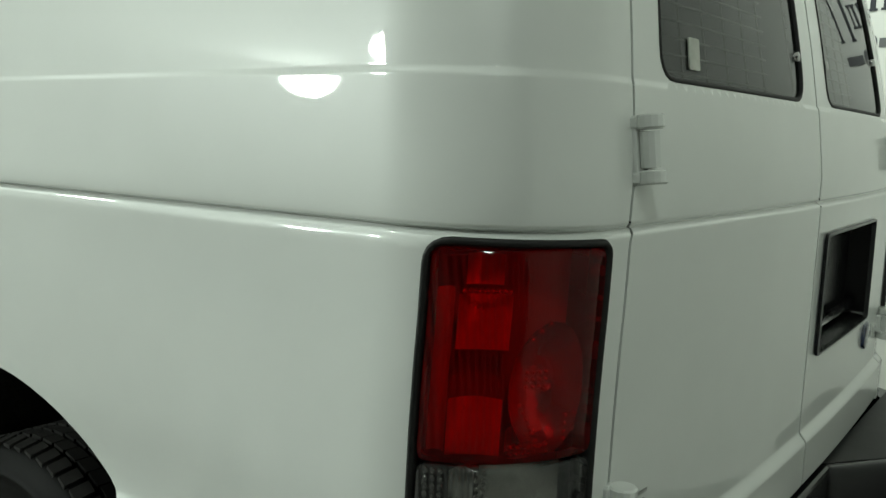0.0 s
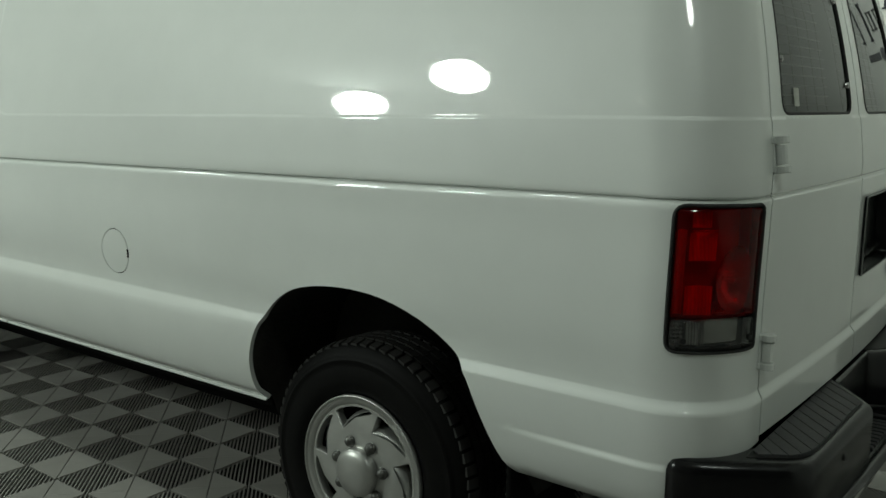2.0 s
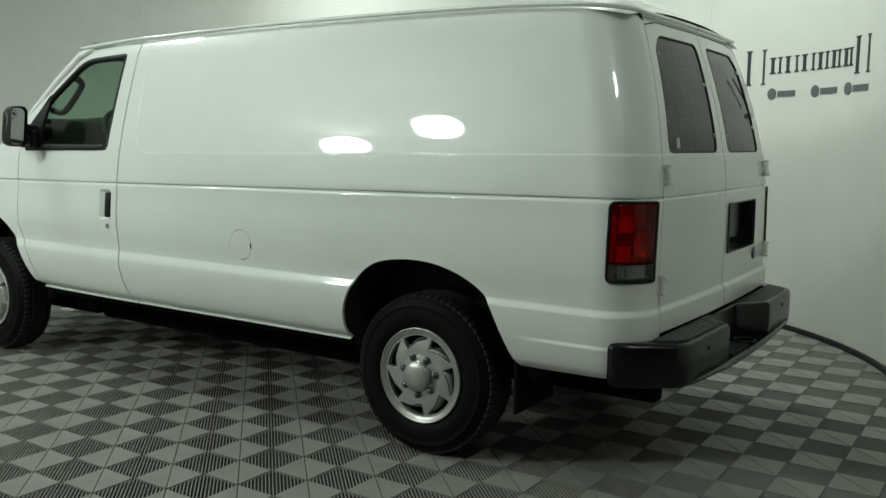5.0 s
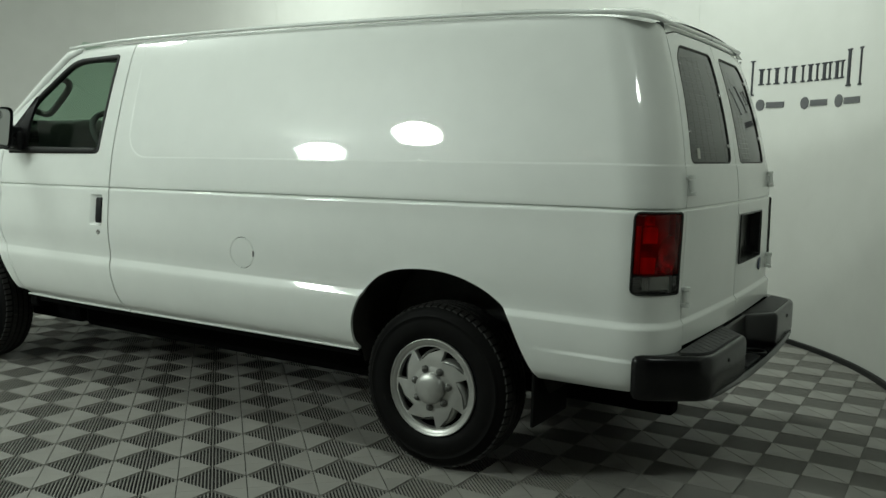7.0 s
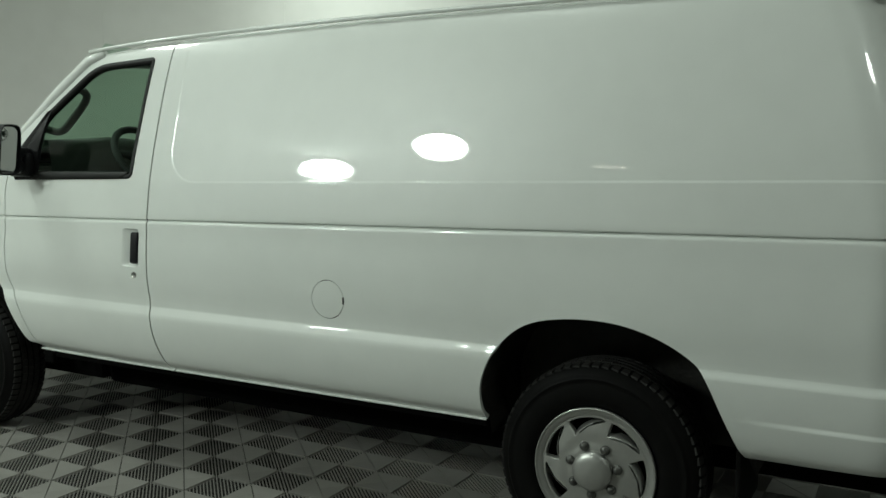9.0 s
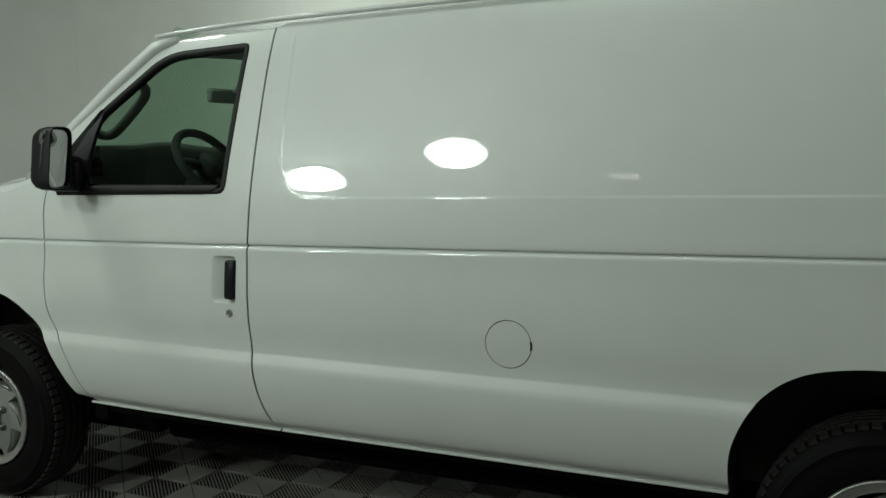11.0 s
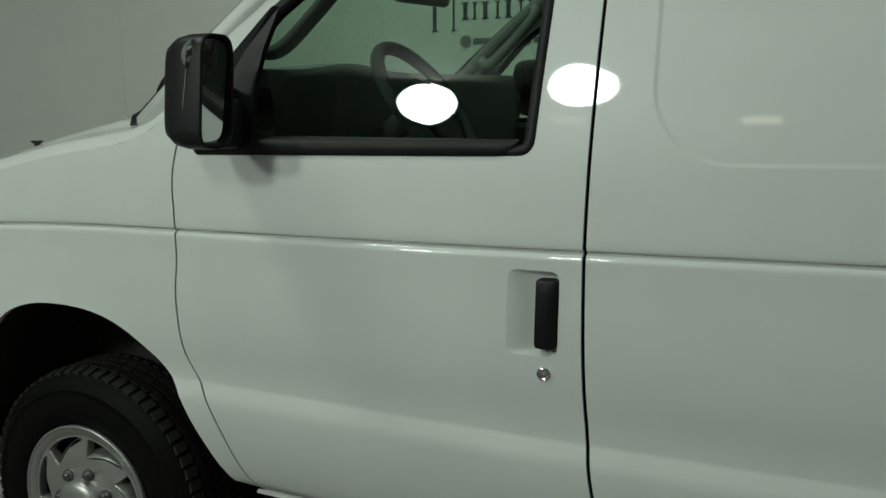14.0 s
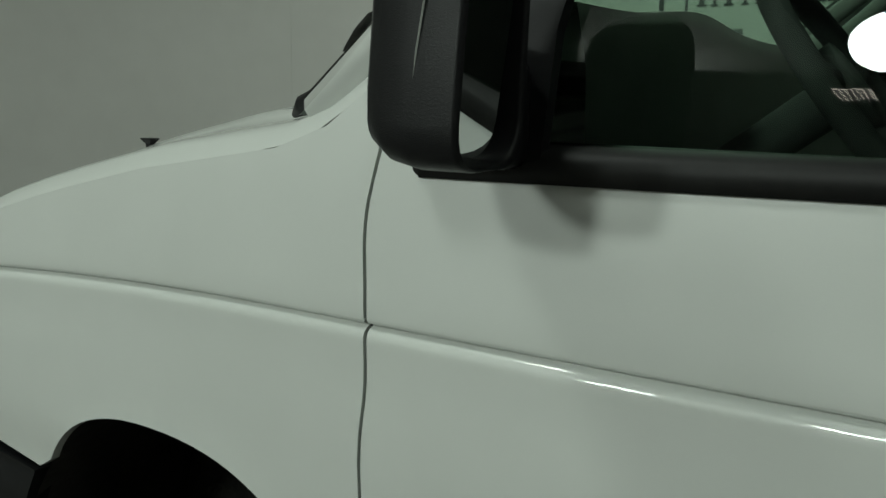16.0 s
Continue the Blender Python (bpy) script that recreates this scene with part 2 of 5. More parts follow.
wall_back = tagged(new("wall_back"), "tall curved pale grey backdrop wall of joined panels", "wall", kind="structure")
WALL_TOP = CEILING_Z
joint_s = [k for k in np.arange(wall_s(-5.02, WALL_C[1] + WALL_R) - 3 * 2.44, LINE_S[-1] - 0.2, 2.44) if k > 0.2]
edges_s = [0.0] + joint_s + [LINE_S[-1]]
for s0, s1 in zip(edges_s, edges_s[1:]):
    bm = bmesh.new()
    wall_strip(bm, s0 + 0.0008, s1 - 0.0008, 0.0, WALL_TOP, 0.0, 0.10)
    part("panel", bm, WALL, wall_back, smooth=False)
bm = bmesh.new()
wall_strip(bm, 0.0, LINE_S[-1], 0.0, WALL_TOP, -0.012, 0.05)
part("joint_backing", bm, TRIM, wall_back)
bm = bmesh.new()
wall_strip(bm, 0.0, LINE_S[-1], 0.0, 0.035, 0.028, 0.028, 0.08)
trim = tagged(new("baseboard", mesh_of("baseboard", bm, GASKET)), "thin black rubber trim along the foot of the backdrop", "baseboard", kind="structure")


def slab(name, lo, hi, mat, label):
    bm = bmesh.new()
    box(bm, lo, hi)
    return tagged(new(name, mesh_of(name, bm, mat)), label, name.split("_")[0], kind="structure")


slab("ceiling", (-9.8, -10.2, CEILING_Z), (5.4, 4.2, CEILING_Z + 0.1), CEIL, "flat pale ceiling over the photo booth")
slab("wall_front", (-9.8, -10.1, 0), (5.4, -10.0, CEILING_Z), WALL, "plain pale grey wall")
# unseen wall, coloured dark so that little bounce reaches the rear doors
slab("wall_side", (5.0, -10.0, 0), (5.1, 4.0, CEILING_Z), UNLIT_WALL, "unseen side wall, coloured dark to cut the fill light on the tail")


# ---- lamps ----
def round_lamp(at, target, size):
    aim = (Vector(target) - Vector(at)).to_track_quat("-Z", "Y").to_matrix().to_4x4()
    base = thing("round_lamp", "round white glowing lamp with black rim, for booth lamps and added fills alike", "lamp", group="round lamps", at=at)
    bm = bmesh.new()
    lathe(bm, [(0.0005, 0.16), (0.10, 0.155), (0.17, 0.11), (0.27, 0.03), (0.295, 0.0), (0.29, -0.012), (0.262, 0.0)], 48)
    bmesh.ops.rotate(bm, cent=(0, 0, 0), matrix=Matrix.Rotation(radians(90), 3, "X"), verts=bm.verts)
    bmesh.ops.transform(bm, matrix=aim @ Matrix.Scale(size / 0.262, 4), verts=bm.verts)
    part("housing", bm, BLACK, base, "black rim and housing", True)
    bm = bmesh.new()
    lathe(bm, [(0.0005, -0.002), (0.13, -0.002), (0.262, 0.0)], 48)
    bmesh.ops.rotate(bm, cent=(0, 0, 0), matrix=Matrix.Rotation(radians(90), 3, "X"), verts=bm.verts)
    bmesh.ops.transform(bm, matrix=aim @ Matrix.Scale(size / 0.262, 4), verts=bm.verts)
    part("diffuser", bm, LED_KEY if at[1] < -3 else FILL_LED, base, "glowing white diffuser")
    bm = bmesh.new()
    tube(bm, [aim @ Vector((0, 0, 0.14)), (0, 0, CEILING_Z - at[2])], 0.012, 8)
    part("stem", bm, BLACK, base)
    return base


for at, target, size in ROUND_LAMPS:
    round_lamp(at, target, size)


def troffer(x, y):
    base = thing("louvre_light", "small warm louvred ceiling light", "ceiling light", group="louvre lights", at=(x, y, CEILING_Z))
    bm = bmesh.new()
    box(bm, (-0.20, -0.20, -0.03), (0.20, 0.20, 0.0))
    part("frame", bm, WALL, base)
    bm = bmesh.new()
    box(bm, (-0.175, -0.17, -0.036), (0.175, 0.17, -0.028))
    part("diffuser", bm, STRIP, base, "glowing warm diffuser")
    for k in range(7):
        bm = bmesh.new()
        box(bm, (-0.175 + 0.05 * k, -0.17, -0.062), (-0.163 + 0.05 * k, 0.17, -0.037))
        part("louvre", bm, BLACK, base)
    return base


for x, y in TROFFERS:
    troffer(x, y)
bm = bmesh.new()
box(bm, (-4.5, -6.8, CEILING_Z - 0.03), (-2.9, -5.2, CEILING_Z), 0.004)
tagged(new("ceiling_panel", mesh_of("ceiling_panel", bm, CLOTH)), "dark grey square acoustic panel fixed to the ceiling", "ceiling panel")


SIGN_END = (1.268, 2.443)


# ---- signs on the backdrop: plain shapes for the lettering ----
def wall_place(s0, z0):
    def place(x, y, z):
        (p, n) = on_wall(s0 - x, z)
        return (p.x, p.y, z0 + y)
    return place


def sign(s_mid, name):
    """Lettering as plain bars: a tall one at each end, six lower between, and three small marks under them."""
    top = thing(name, "dark blue-grey lettering and small logos as plain shapes on the backdrop", "sign", group="wall signs")
    place = wall_place(s_mid, 0.0)
    widths = [(-0.80, 0.22, 0.27, -0.08), (-0.55, 0.14, 0.12, 0), (-0.39, 0.16, 0.12, 0), (-0.21, 0.16, 0.12, 0), (-0.035, 0.14, 0.12, 0), (0.12, 0.125, 0.12, 0), (0.26, 0.125, 0.12, 0), (0.40, 0.20, 0.25, -0.06)]
    for x, w, h, drop in widths:
        bm = bmesh.new()
        for q, b in ((x + 0.012, 0.03), (x + w - 0.045, 0.016)):
            prism(bm, [(q, 1.99 + drop), (q + b, 1.99 + drop), (q + b, 1.99 + drop + h), (q, 1.99 + drop + h)], 0.001, 0.007, place)
            for z in (1.986 + drop, 1.982 + drop + h):
                prism(bm, [(q - 0.014, z), (q + b + 0.014, z), (q + b + 0.014, z + 0.011), (q - 0.014, z + 0.011)], 0.0012, 0.0065, place)
        part("letter_block", bm, INK, top)
    for x in (-0.52, -0.05, 0.33):
        bm = bmesh.new()
        prism(bm, [(x + 0.045 * math.cos(k * math.pi / 10), 1.83 + 0.045 * math.sin(k * math.pi / 10)) for k in range(20)], 0.001, 0.005, place)
        part("emblem", bm, INK_GREY, top)
        bm = bmesh.new()
        prism(bm, [(x + 0.06, 1.805), (x + 0.25, 1.805), (x + 0.25, 1.85), (x + 0.06, 1.85)], 0.001, 0.005, place)
        part("caption_bar", bm, INK_GREY, top)
    return top


sign(wall_s(*SIGN_END) + 0.60, "wall_sign")
sign(wall_s(-3.80, 3.64), "wall_sign")

# ---- the van ----
# x runs to the tail, y from the driver's side to the far side; the rear axle is at x = 0.
from mathutils.geometry import delaunay_2d_cdt

FRONT_AXLE, WHEEL_Z = -3.52, 0.372
LOW = [(0.38, 0.895), (0.45, 0.918), (0.478, 0.930), (0.492, 0.948), (0.52, 0.978), (0.58, 1.002), (0.66, 1.016)]
HIGH = [(0.81, 1.0052), (0.85, 1.009), (0.90, 1.0125)]
SOFT_CREASE = LOW + [(0.70, 1.0188), (0.729, 1.0186), (0.742, 1.0166), (0.750, 1.0143), (0.768, 1.0087), (0.7755, 1.0063), (0.7785, 1.0057), (0.788, 1.0053)] + HIGH
CRISP_CREASE = LOW + [(0.70, 1.0190), (0.73, 1.0196), (0.747, 1.0194), (0.752, 1.0178), (0.771, 1.0066), (0.777, 1.0046), (0.790, 1.0042)] + HIGH
UPPER = [(0.0, 0.9825), (0.0015, 0.9835), (0.0045, 0.9925), (0.009, 0.9942), (0.06, 0.9885), (0.14, 0.978), (0.18, 0.972), (0.30, 0.948), (0.42, 0.920), (0.55, 0.888), (0.68, 0.853), (0.75, 0.831), (0.80, 0.808), (0.90, 0.74)]


def belt(x):
    return 1.201 + 0.0158 * (max(x, -3.17) - 0.1) + 0.011 * min(0.0, x + 3.17) - 0.045 * min(0.0, x + 3.3) ** 2


def hermite(knots, v):
    xs, ys = [k[0] for k in knots], [k[1] for k in knots]
    if v <= xs[0]:
        return ys[0] + (v - xs[0]) * (ys[1] - ys[0]) / (xs[1] - xs[0])
    if v >= xs[-1]:
        return ys[-1] + (v - xs[-1]) * (ys[-1] - ys[-2]) / (xs[-1] - xs[-2])
    i = max(k for k in range(len(xs) - 1) if xs[k] <= v)
    slope = [(ys[k + 1] - ys[k]) / (xs[k + 1] - xs[k]) for k in range(len(xs) - 1)]

    def tangent(k):
        if k == 0:
            return slope[0]
        if k == len(xs) - 1:
            return slope[-1]
        a, b = slope[k - 1], slope[k]
        return 0.0 if a * b <= 0 else 2 * a * b / (a + b)
    h = xs[i + 1] - xs[i]
    t = (v - xs[i]) / h
    return ((2 * t ** 3 - 3 * t * t + 1) * ys[i] + (t ** 3 - 2 * t * t + t) * h * tangent(i)
            + (-2 * t ** 3 + 3 * t * t) * ys[i + 1] + (t ** 3 - t * t) * h * tangent(i + 1))


def smooth(t):
    t = min(1.0, max(0.0, t))
    return t * t * (3 - 2 * t)


REAR_ARCH = curve_through([(-0.432, 0.40), (-0.435, 0.50), (-0.427, 0.64), (-0.362, 0.775), (-0.254, 0.863), (-0.11, 0.898), (0.06, 0.899), (0.20, 0.866), (0.31, 0.81), (0.37, 0.75), (0.425, 0.63), (0.487, 0.485), (0.52, 0.40)], 5)
FRONT_ARCH = curve_through([(-3.93, 0.42), (-3.91, 0.60), (-3.862, 0.76), (-3.782, 0.872), (-3.665, 0.922), (-3.50, 0.928), (-3.365, 0.902), (-3.25, 0.842), (-3.175, 0.775), (-3.11, 0.66), (-3.01, 0.485), (-2.97, 0.42)], 5)


def near(line, p):
    best = 9.0
    for a, b in zip(line, line[1:]):
        dx, dz = b[0] - a[0], b[1] - a[1]
        t = max(0.0, min(1.0, ((p[0] - a[0]) * dx + (p[1] - a[1]) * dz) / (dx * dx + dz * dz + 1e-12)))
        best = min(best, math.hypot(p[0] - a[0] - t * dx, p[1] - a[1] - t * dz))
    return best


EMBOSS_X, EMBOSS_R = -2.0, 0.15


def emboss_distance(x, z):
    """How far a point lies inside the pressed upper panel of the cargo side."""
    dx, dz = x - EMBOSS_X, z - (belt(x) + 0.172)
    if dx < EMBOSS_R and dz < EMBOSS_R:
        return EMBOSS_R - math.hypot(EMBOSS_R - dx, EMBOSS_R - dz)
    return min(dx, dz)


def half_width(x, z):
    b = belt(x)
    if z >= b:
        y = hermite(UPPER, z - b)
    else:
        top = [(0.90 + f * (b - 0.928), w) for f, w in ((0.248, 1.0115), (0.567, 1.007), (0.816, 1.0015))]
        top += [(b - 0.028, 0.9990), (b - 0.018, 0.9984), (b - 0.011, 0.9969), (b - 0.006, 0.9939), (b - 0.002, 0.9882), (b + 1e-4, 0.9825)]
        y = hermite(SOFT_CREASE + top, z)
        if x > -0.9 and 0.66 < z < 0.81:
            y += (hermite(CRISP_CREASE + top, z) - y) * smooth((x + 0.9) / 1.2)
    if x > -2.11 and z > b + 0.05:
        y -= (0.0018 + 0.0014 * smooth((x + 1.2) / 1.6)) * smooth(emboss_distance(x, z) / 0.010 + 0.5)
    if x > 0.4:
        y += 0.008 * smooth((0.634 - z) / 0.018) * smooth((x - 0.40) / 0.35)
    if x < -2.2:
        e = (-2.2 - x) / 0.95
        y -= 0.030 * e ** 1.5 if e < 1 else 0.030 + 0.018 * (1 - math.exp(-2.5 * (e - 1)))
    if x < -3.0:
        y += 0.012 * smooth((-3.0 - x) / 0.3) * smooth((1.0 - z) / 0.2)
    for arch in (REAR_ARCH, FRONT_ARCH):
        if abs(x - (0.05 if arch is REAR_ARCH else -3.5)) < 0.75 and z < 1.05:
            y += 0.0012 * smooth(1 - near(arch, (x, z)) / 0.03)
    return y


def rear_x(z):
    d = max(0.0, z - 1.26)
    b = belt(0.85)
    groove = 0.007 * math.exp(-((z - b) / 0.004) ** 2) + 0.004 * smooth((z - b) / 0.004 + 0.5)
    groove += 0.003 * smooth((z - b - 0.172) / 0.010 + 0.5)
    return 1.032 - 0.11 * d - 0.21 * d * d + 0.014 * smooth((0.777 - z) / 0.024) - groove


CORNER = 0.20


def surf(u, z):
    """The driver's side of the body: along the side, round the rear corner and across the tail to the middle."""
    y = half_width(min(u, 0.8), z)
    xr = rear_x(z)
    xc = xr - CORNER
    if u < 0.3:
        if u < -4.03:
            r = 0.22
            t = min(1.0, (-4.03 - u) / 0.35) * math.pi / 2
            f = max(0.0, (-4.38 - u) / 0.66)
            return Vector((-4.03 - r * math.sin(t) - 0.03 * f, -((y - r) * (1 - f) + r * math.cos(t)), z))
        return Vector((u, -y, z))
    if u < 0.82:
        return Vector((0.3 + (u - 0.3) * (xc - 0.3) / 0.52, -y, z))
    if u < 1.13:
        t = (u - 0.82) / 0.31 * math.pi / 2
        return Vector((xc + CORNER * math.sin(t), -(y - CORNER) - CORNER * math.cos(t), z))
    f = (u - 1.13) / 0.80
    return Vector((xr + 0.022 * (1 - (1 - f) ** 2), -(y - CORNER) * (1 - f), z))


def surf_normal(u, z):
    e = 0.0012
    a = surf(u + e, z) - surf(u - e, z)
    b = surf(u, z + e) - surf(u, z - e)
    return a.cross(b).normalized()


def inside(poly, p):
    hit = False
    x, z = p
    for (x0, z0), (x1, z1) in zip(poly, poly[1:] + poly[:1]):
        if (z0 > z) != (z1 > z) and x < (x1 - x0) * (z - z0) / (z1 - z0) + x0:
            hit = not hit
    return hit


def densify(poly, step):
    out = []
    for a, b in zip(poly, poly[1:] + poly[:1]):
        n = max(1, math.ceil(math.dist(a, b) / step))
        out += [(a[0] + (b[0] - a[0]) * k / n, a[1] + (b[1] - a[1]) * k / n) for k in range(n)]
    return out


def levels(u):
    """Heights at which the pressed creases need a row of vertices, for a column at u."""
    b = belt(min(u, 0.85))
    fine = [0.478, 0.486, 0.495, 0.51, 0.53, 0.56, 0.605, 0.615, 0.618, 0.6215, 0.625, 0.6285, 0.632, 0.635, 0.645, 0.72, 0.735, 0.744, 0.747, 0.7495, 0.752, 0.7565, 0.7615, 0.7665, 0.771, 0.774, 0.777, 0.781, 0.790, 0.80, 0.815]
    fine += [b + d for d in (-0.03, -0.023, -0.018, -0.014, -0.010, -0.008, -0.006, -0.0045, -0.003, -0.0018, -0.0006, 0.0006, 0.0018, 0.003, 0.0045, 0.006, 0.009, 0.014, 0.022)]
    fine += [b + 0.172 + d for d in (-0.012, -0.0075, -0.005, -0.003, -0.001, 0.001, 0.003, 0.005, 0.0075, 0.012)]
    coarse = [0.40 + 0.035 * k for k in range(52)]
    return fine + [c for c in coarse if min(abs(c - f) for f in fine) > 0.012]


def panel_mesh(name, outline, holes=(), mat=None, hem=0.016, step=0.03, mirror=False, offset=0.0, extra=(), lean=0.0):
    """A pressed sheet: an outline in (u, z) laid on the body's surface, with folded-in edges."""
    loops = [densify(list(outline), step)] + [densify(list(h), 0.010) for h in holes]
    # the outline takes a vertex wherever it crosses a pressed crease
    cut = []
    for a, b in zip(loops[0], loops[0][1:] + loops[0][:1]):
        cut.append(a)
        if abs(b[1] - a[1]) > abs(b[0] - a[0]):
            between = [z for z in levels((a[0] + b[0]) / 2) if min(a[1], b[1]) + 8e-4 < z < max(a[1], b[1]) - 8e-4]
            for z in sorted(between, reverse=b[1] < a[1]):
                cut.append((a[0] + (b[0] - a[0]) * (z - a[1]) / (b[1] - a[1]), z))
    loops[0] = cut
    pts, edges = [], []
    for loop in loops:
        k0 = len(pts)
        pts += loop
        edges += [(k0 + k, k0 + (k + 1) % len(loop)) for k in range(len(loop))]
    u0, u1 = min(p[0] for p in outline), max(p[0] for p in outline)
    z0, z1 = min(p[1] for p in outline), max(p[1] for p in outline)
    close = loops[0] + [q for l in loops[1:] for q in l]
    arr = np.array(close)

    def free(u, z):
        if not inside(loops[0], (u, z)) or any(inside(h, (u, z)) for h in loops[1:]):
            return False
        return ((arr[:, 0] - u) ** 2 + (arr[:, 1] - z) ** 2).min() > (0.0016 ** 2)
    n = int((u1 - u0) / step) + 1
    for k in range(n + 1):
        u = u0 + (u1 - u0) * k / n
        for z in levels(u):
            if z0 < z < z1 and free(u, z):
                pts.append((u, z))
    for u, z in extra:
        if free(u, z):
            pts.append((u, z))
    v, e, f, *_ = delaunay_2d_cdt([Vector(p) for p in pts], edges, [], 0, 1e-6)
    keep = []
    for tri in f:
        c = sum((v[k] for k in tri), Vector((0, 0))) / len(tri)
        if inside(loops[0], c) and not any(inside(h, c) for h in loops[1:]):
            keep.append(list(tri))
    used = sorted({k for t in keep for k in t})
    index = {k: i for i, k in enumerate(used)}
    co, no = [], []
    for k in used:
        p, q = surf(v[k].x, v[k].y), surf_normal(v[k].x, v[k].y)
        co.append(p + q * (offset + lean * (v[k].y - 1.36)))
        if lean:
            up = (surf(v[k].x, v[k].y + 0.01) - p).normalized()
            q = (q - up * lean).normalized()
        no.append(q)
    faces = [[index[k] for k in t] for t in keep]
    rim = {}
    for t in faces:
        for a, b in zip(t, t[1:] + t[:1]):
            rim[(a, b)] = rim.get((a, b), 0) + 1
    border = [(a, b) for a, b in rim if (b, a) not in rim]
    back, outer = {}, {}
    for a, b in border:
        for k in (a, b):
            if k not in back:
                outer[k] = len(co)
                co.append(co[k].copy())
                no.append(no[k])
                back[k] = len(co)
                co.append(co[k] - no[k] * hem)
                no.append(no[k])
    hem_faces = [[outer[b], outer[a], back[a], back[b]] for a, b in border]
    normal_ok = sum((no[t[0]].dot((co[t[1]] - co[t[0]]).cross(co[t[2]] - co[t[0]])) for t in faces[:40])) > 0
    if mirror:
        co = [Vector((p.x, -p.y, p.z)) for p in co]
        no = [Vector((p.x, -p.y, p.z)) for p in no]
        normal_ok = not normal_ok
    if not normal_ok:
        faces, hem_faces = [t[::-1] for t in faces], [t[::-1] for t in hem_faces]
    me = bpy.data.meshes.new(name)
    me.from_pydata([tuple(p) for p in co], [], faces + hem_faces)
    me.polygons.foreach_set("use_smooth", [True] * len(faces) + [False] * len(hem_faces))
    me.materials.append(mat or PAINT)
    me.update()
    split = []
    for poly in me.polygons:
        for k in poly.vertices:
            split.append(tuple(no[k]) if poly.index < len(faces) else tuple(poly.normal))
    me.normals_split_custom_set(split)
    return me


van = thing("cargo_van", "white cargo van with a panelled side parked on the tiled floor", "van")


def sheet(name, outline, holes=(), parent=None, label="", **kw):
    ob = new(name, panel_mesh(name, outline, holes, **kw))
    ob.parent = parent or van
    if label:
        tagged(ob, label)
    return ob


# seams
FRONT_SEAM = curve_through([(-2.945, 0.482), (-2.99, 0.575), (-3.035, 0.672), (-3.085, 0.768), (-3.132, 0.85), (-3.153, 0.98), (-3.150, 1.08), (-3.158, 1.18), (-3.168, 1.27), (-3.160, 1.34), (-3.143, 1.43)], 4)
DOOR_SEAM = curve_through([(-2.028, 0.482), (-2.075, 0.62), (-2.098, 0.75), (-2.112, 0.95), (-2.118, 1.168), (-2.116, 1.40), (-2.108, 1.70), (-2.095, 1.962)], 4)
ROOF_EDGE = curve_through([(-2.66, 1.945), (-2.40, 1.962), (-2.095, 1.976), (-1.6, 1.988), (-1.0, 1.996), (-0.2, 1.996), (0.4, 1.988), (0.82, 1.972), (1.13, 1.95)], 4)


def roof_z(u):
    us = [p[0] for p in ROOF_EDGE]
    return float(np.interp(u, us, [p[1] for p in ROOF_EDGE]))


GAP = 0.0028
lamp_hole = rounded([(0.879, 0.885), (1.1035, 0.882), (1.1035, 1.2055), (0.879, 1.206)], [0.03, 0.02, 0.02, 0.03])
cap_c, cap_r = (-1.11, 0.888), 0.079
cap_hole = [(cap_c[0] + cap_r * math.cos(k * math.pi / 24), cap_c[1] + cap_r * math.sin(k * math.pi / 24)) for k in range(48)]

emboss_pts = []
for off in (-0.0075, -0.005, -0.003, -0.001, 0.001, 0.003, 0.005, 0.0075):
    r = EMBOSS_R - off
    for k in range(25):
        a = radians(180 + 90 * k / 24)
        cx = EMBOSS_X + EMBOSS_R
        cz = belt(cx) + 0.172 + EMBOSS_R
        emboss_pts.append((cx + r * math.cos(a), cz + r * math.sin(a)))
    for k in range(30):
        emboss_pts.append((EMBOSS_X + off, belt(EMBOSS_X) + 0.172 + EMBOSS_R + 0.015 * k))

arch_pts = []
for off in (0.010, 0.022, 0.035, 0.05, 0.065):
    for (x0, z0), (x1, z1) in zip(REAR_ARCH, REAR_ARCH[1:]):
        d = Vector((z0 - z1, x1 - x0)).normalized()
        if not 0.695 < z0 + d.y * off < 0.822:
            arch_pts.append((x0 + d.x * off, z0 + d.y * off))
for (x0, z0), (x1, z1) in zip(REAR_ARCH, REAR_ARCH[1:]):
    for z in [c for c in levels(x0) if min(z0, z1) <= c < max(z0, z1) and 0.695 < c < 0.822]:
        x = x0 + (x1 - x0) * (z - z0) / (z1 - z0)
        arch_pts += [(x + math.copysign(d, x), z) for d in (0.006, 0.013, 0.022, 0.035, 0.05)]

BELT_ROWS = (-0.0105, -0.008, -0.006, -0.0045, -0.003, -0.0018, -0.0006, 0.0006, 0.0018, 0.003, 0.0045, 0.006, 0.009, 0.014, 0.022)
lamp_pts = [(u, belt(0.85) + d) for u in np.arange(0.862, 1.146, 0.006) for d in BELT_ROWS]


def seam_pts(line):
    """Close columns beside a seam, so that the creases run out to its edge."""
    out = []
    for a, b in zip(line, line[1:]):
        for z in levels(a[0]):
            if a[1] <= z < b[1]:
                x = a[0] + (b[0] - a[0]) * (z - a[1]) / (b[1] - a[1])
                out += [(x + d, z) for d in (-0.022, -0.012, -0.007, 0.007, 0.012, 0.022)]
    return out


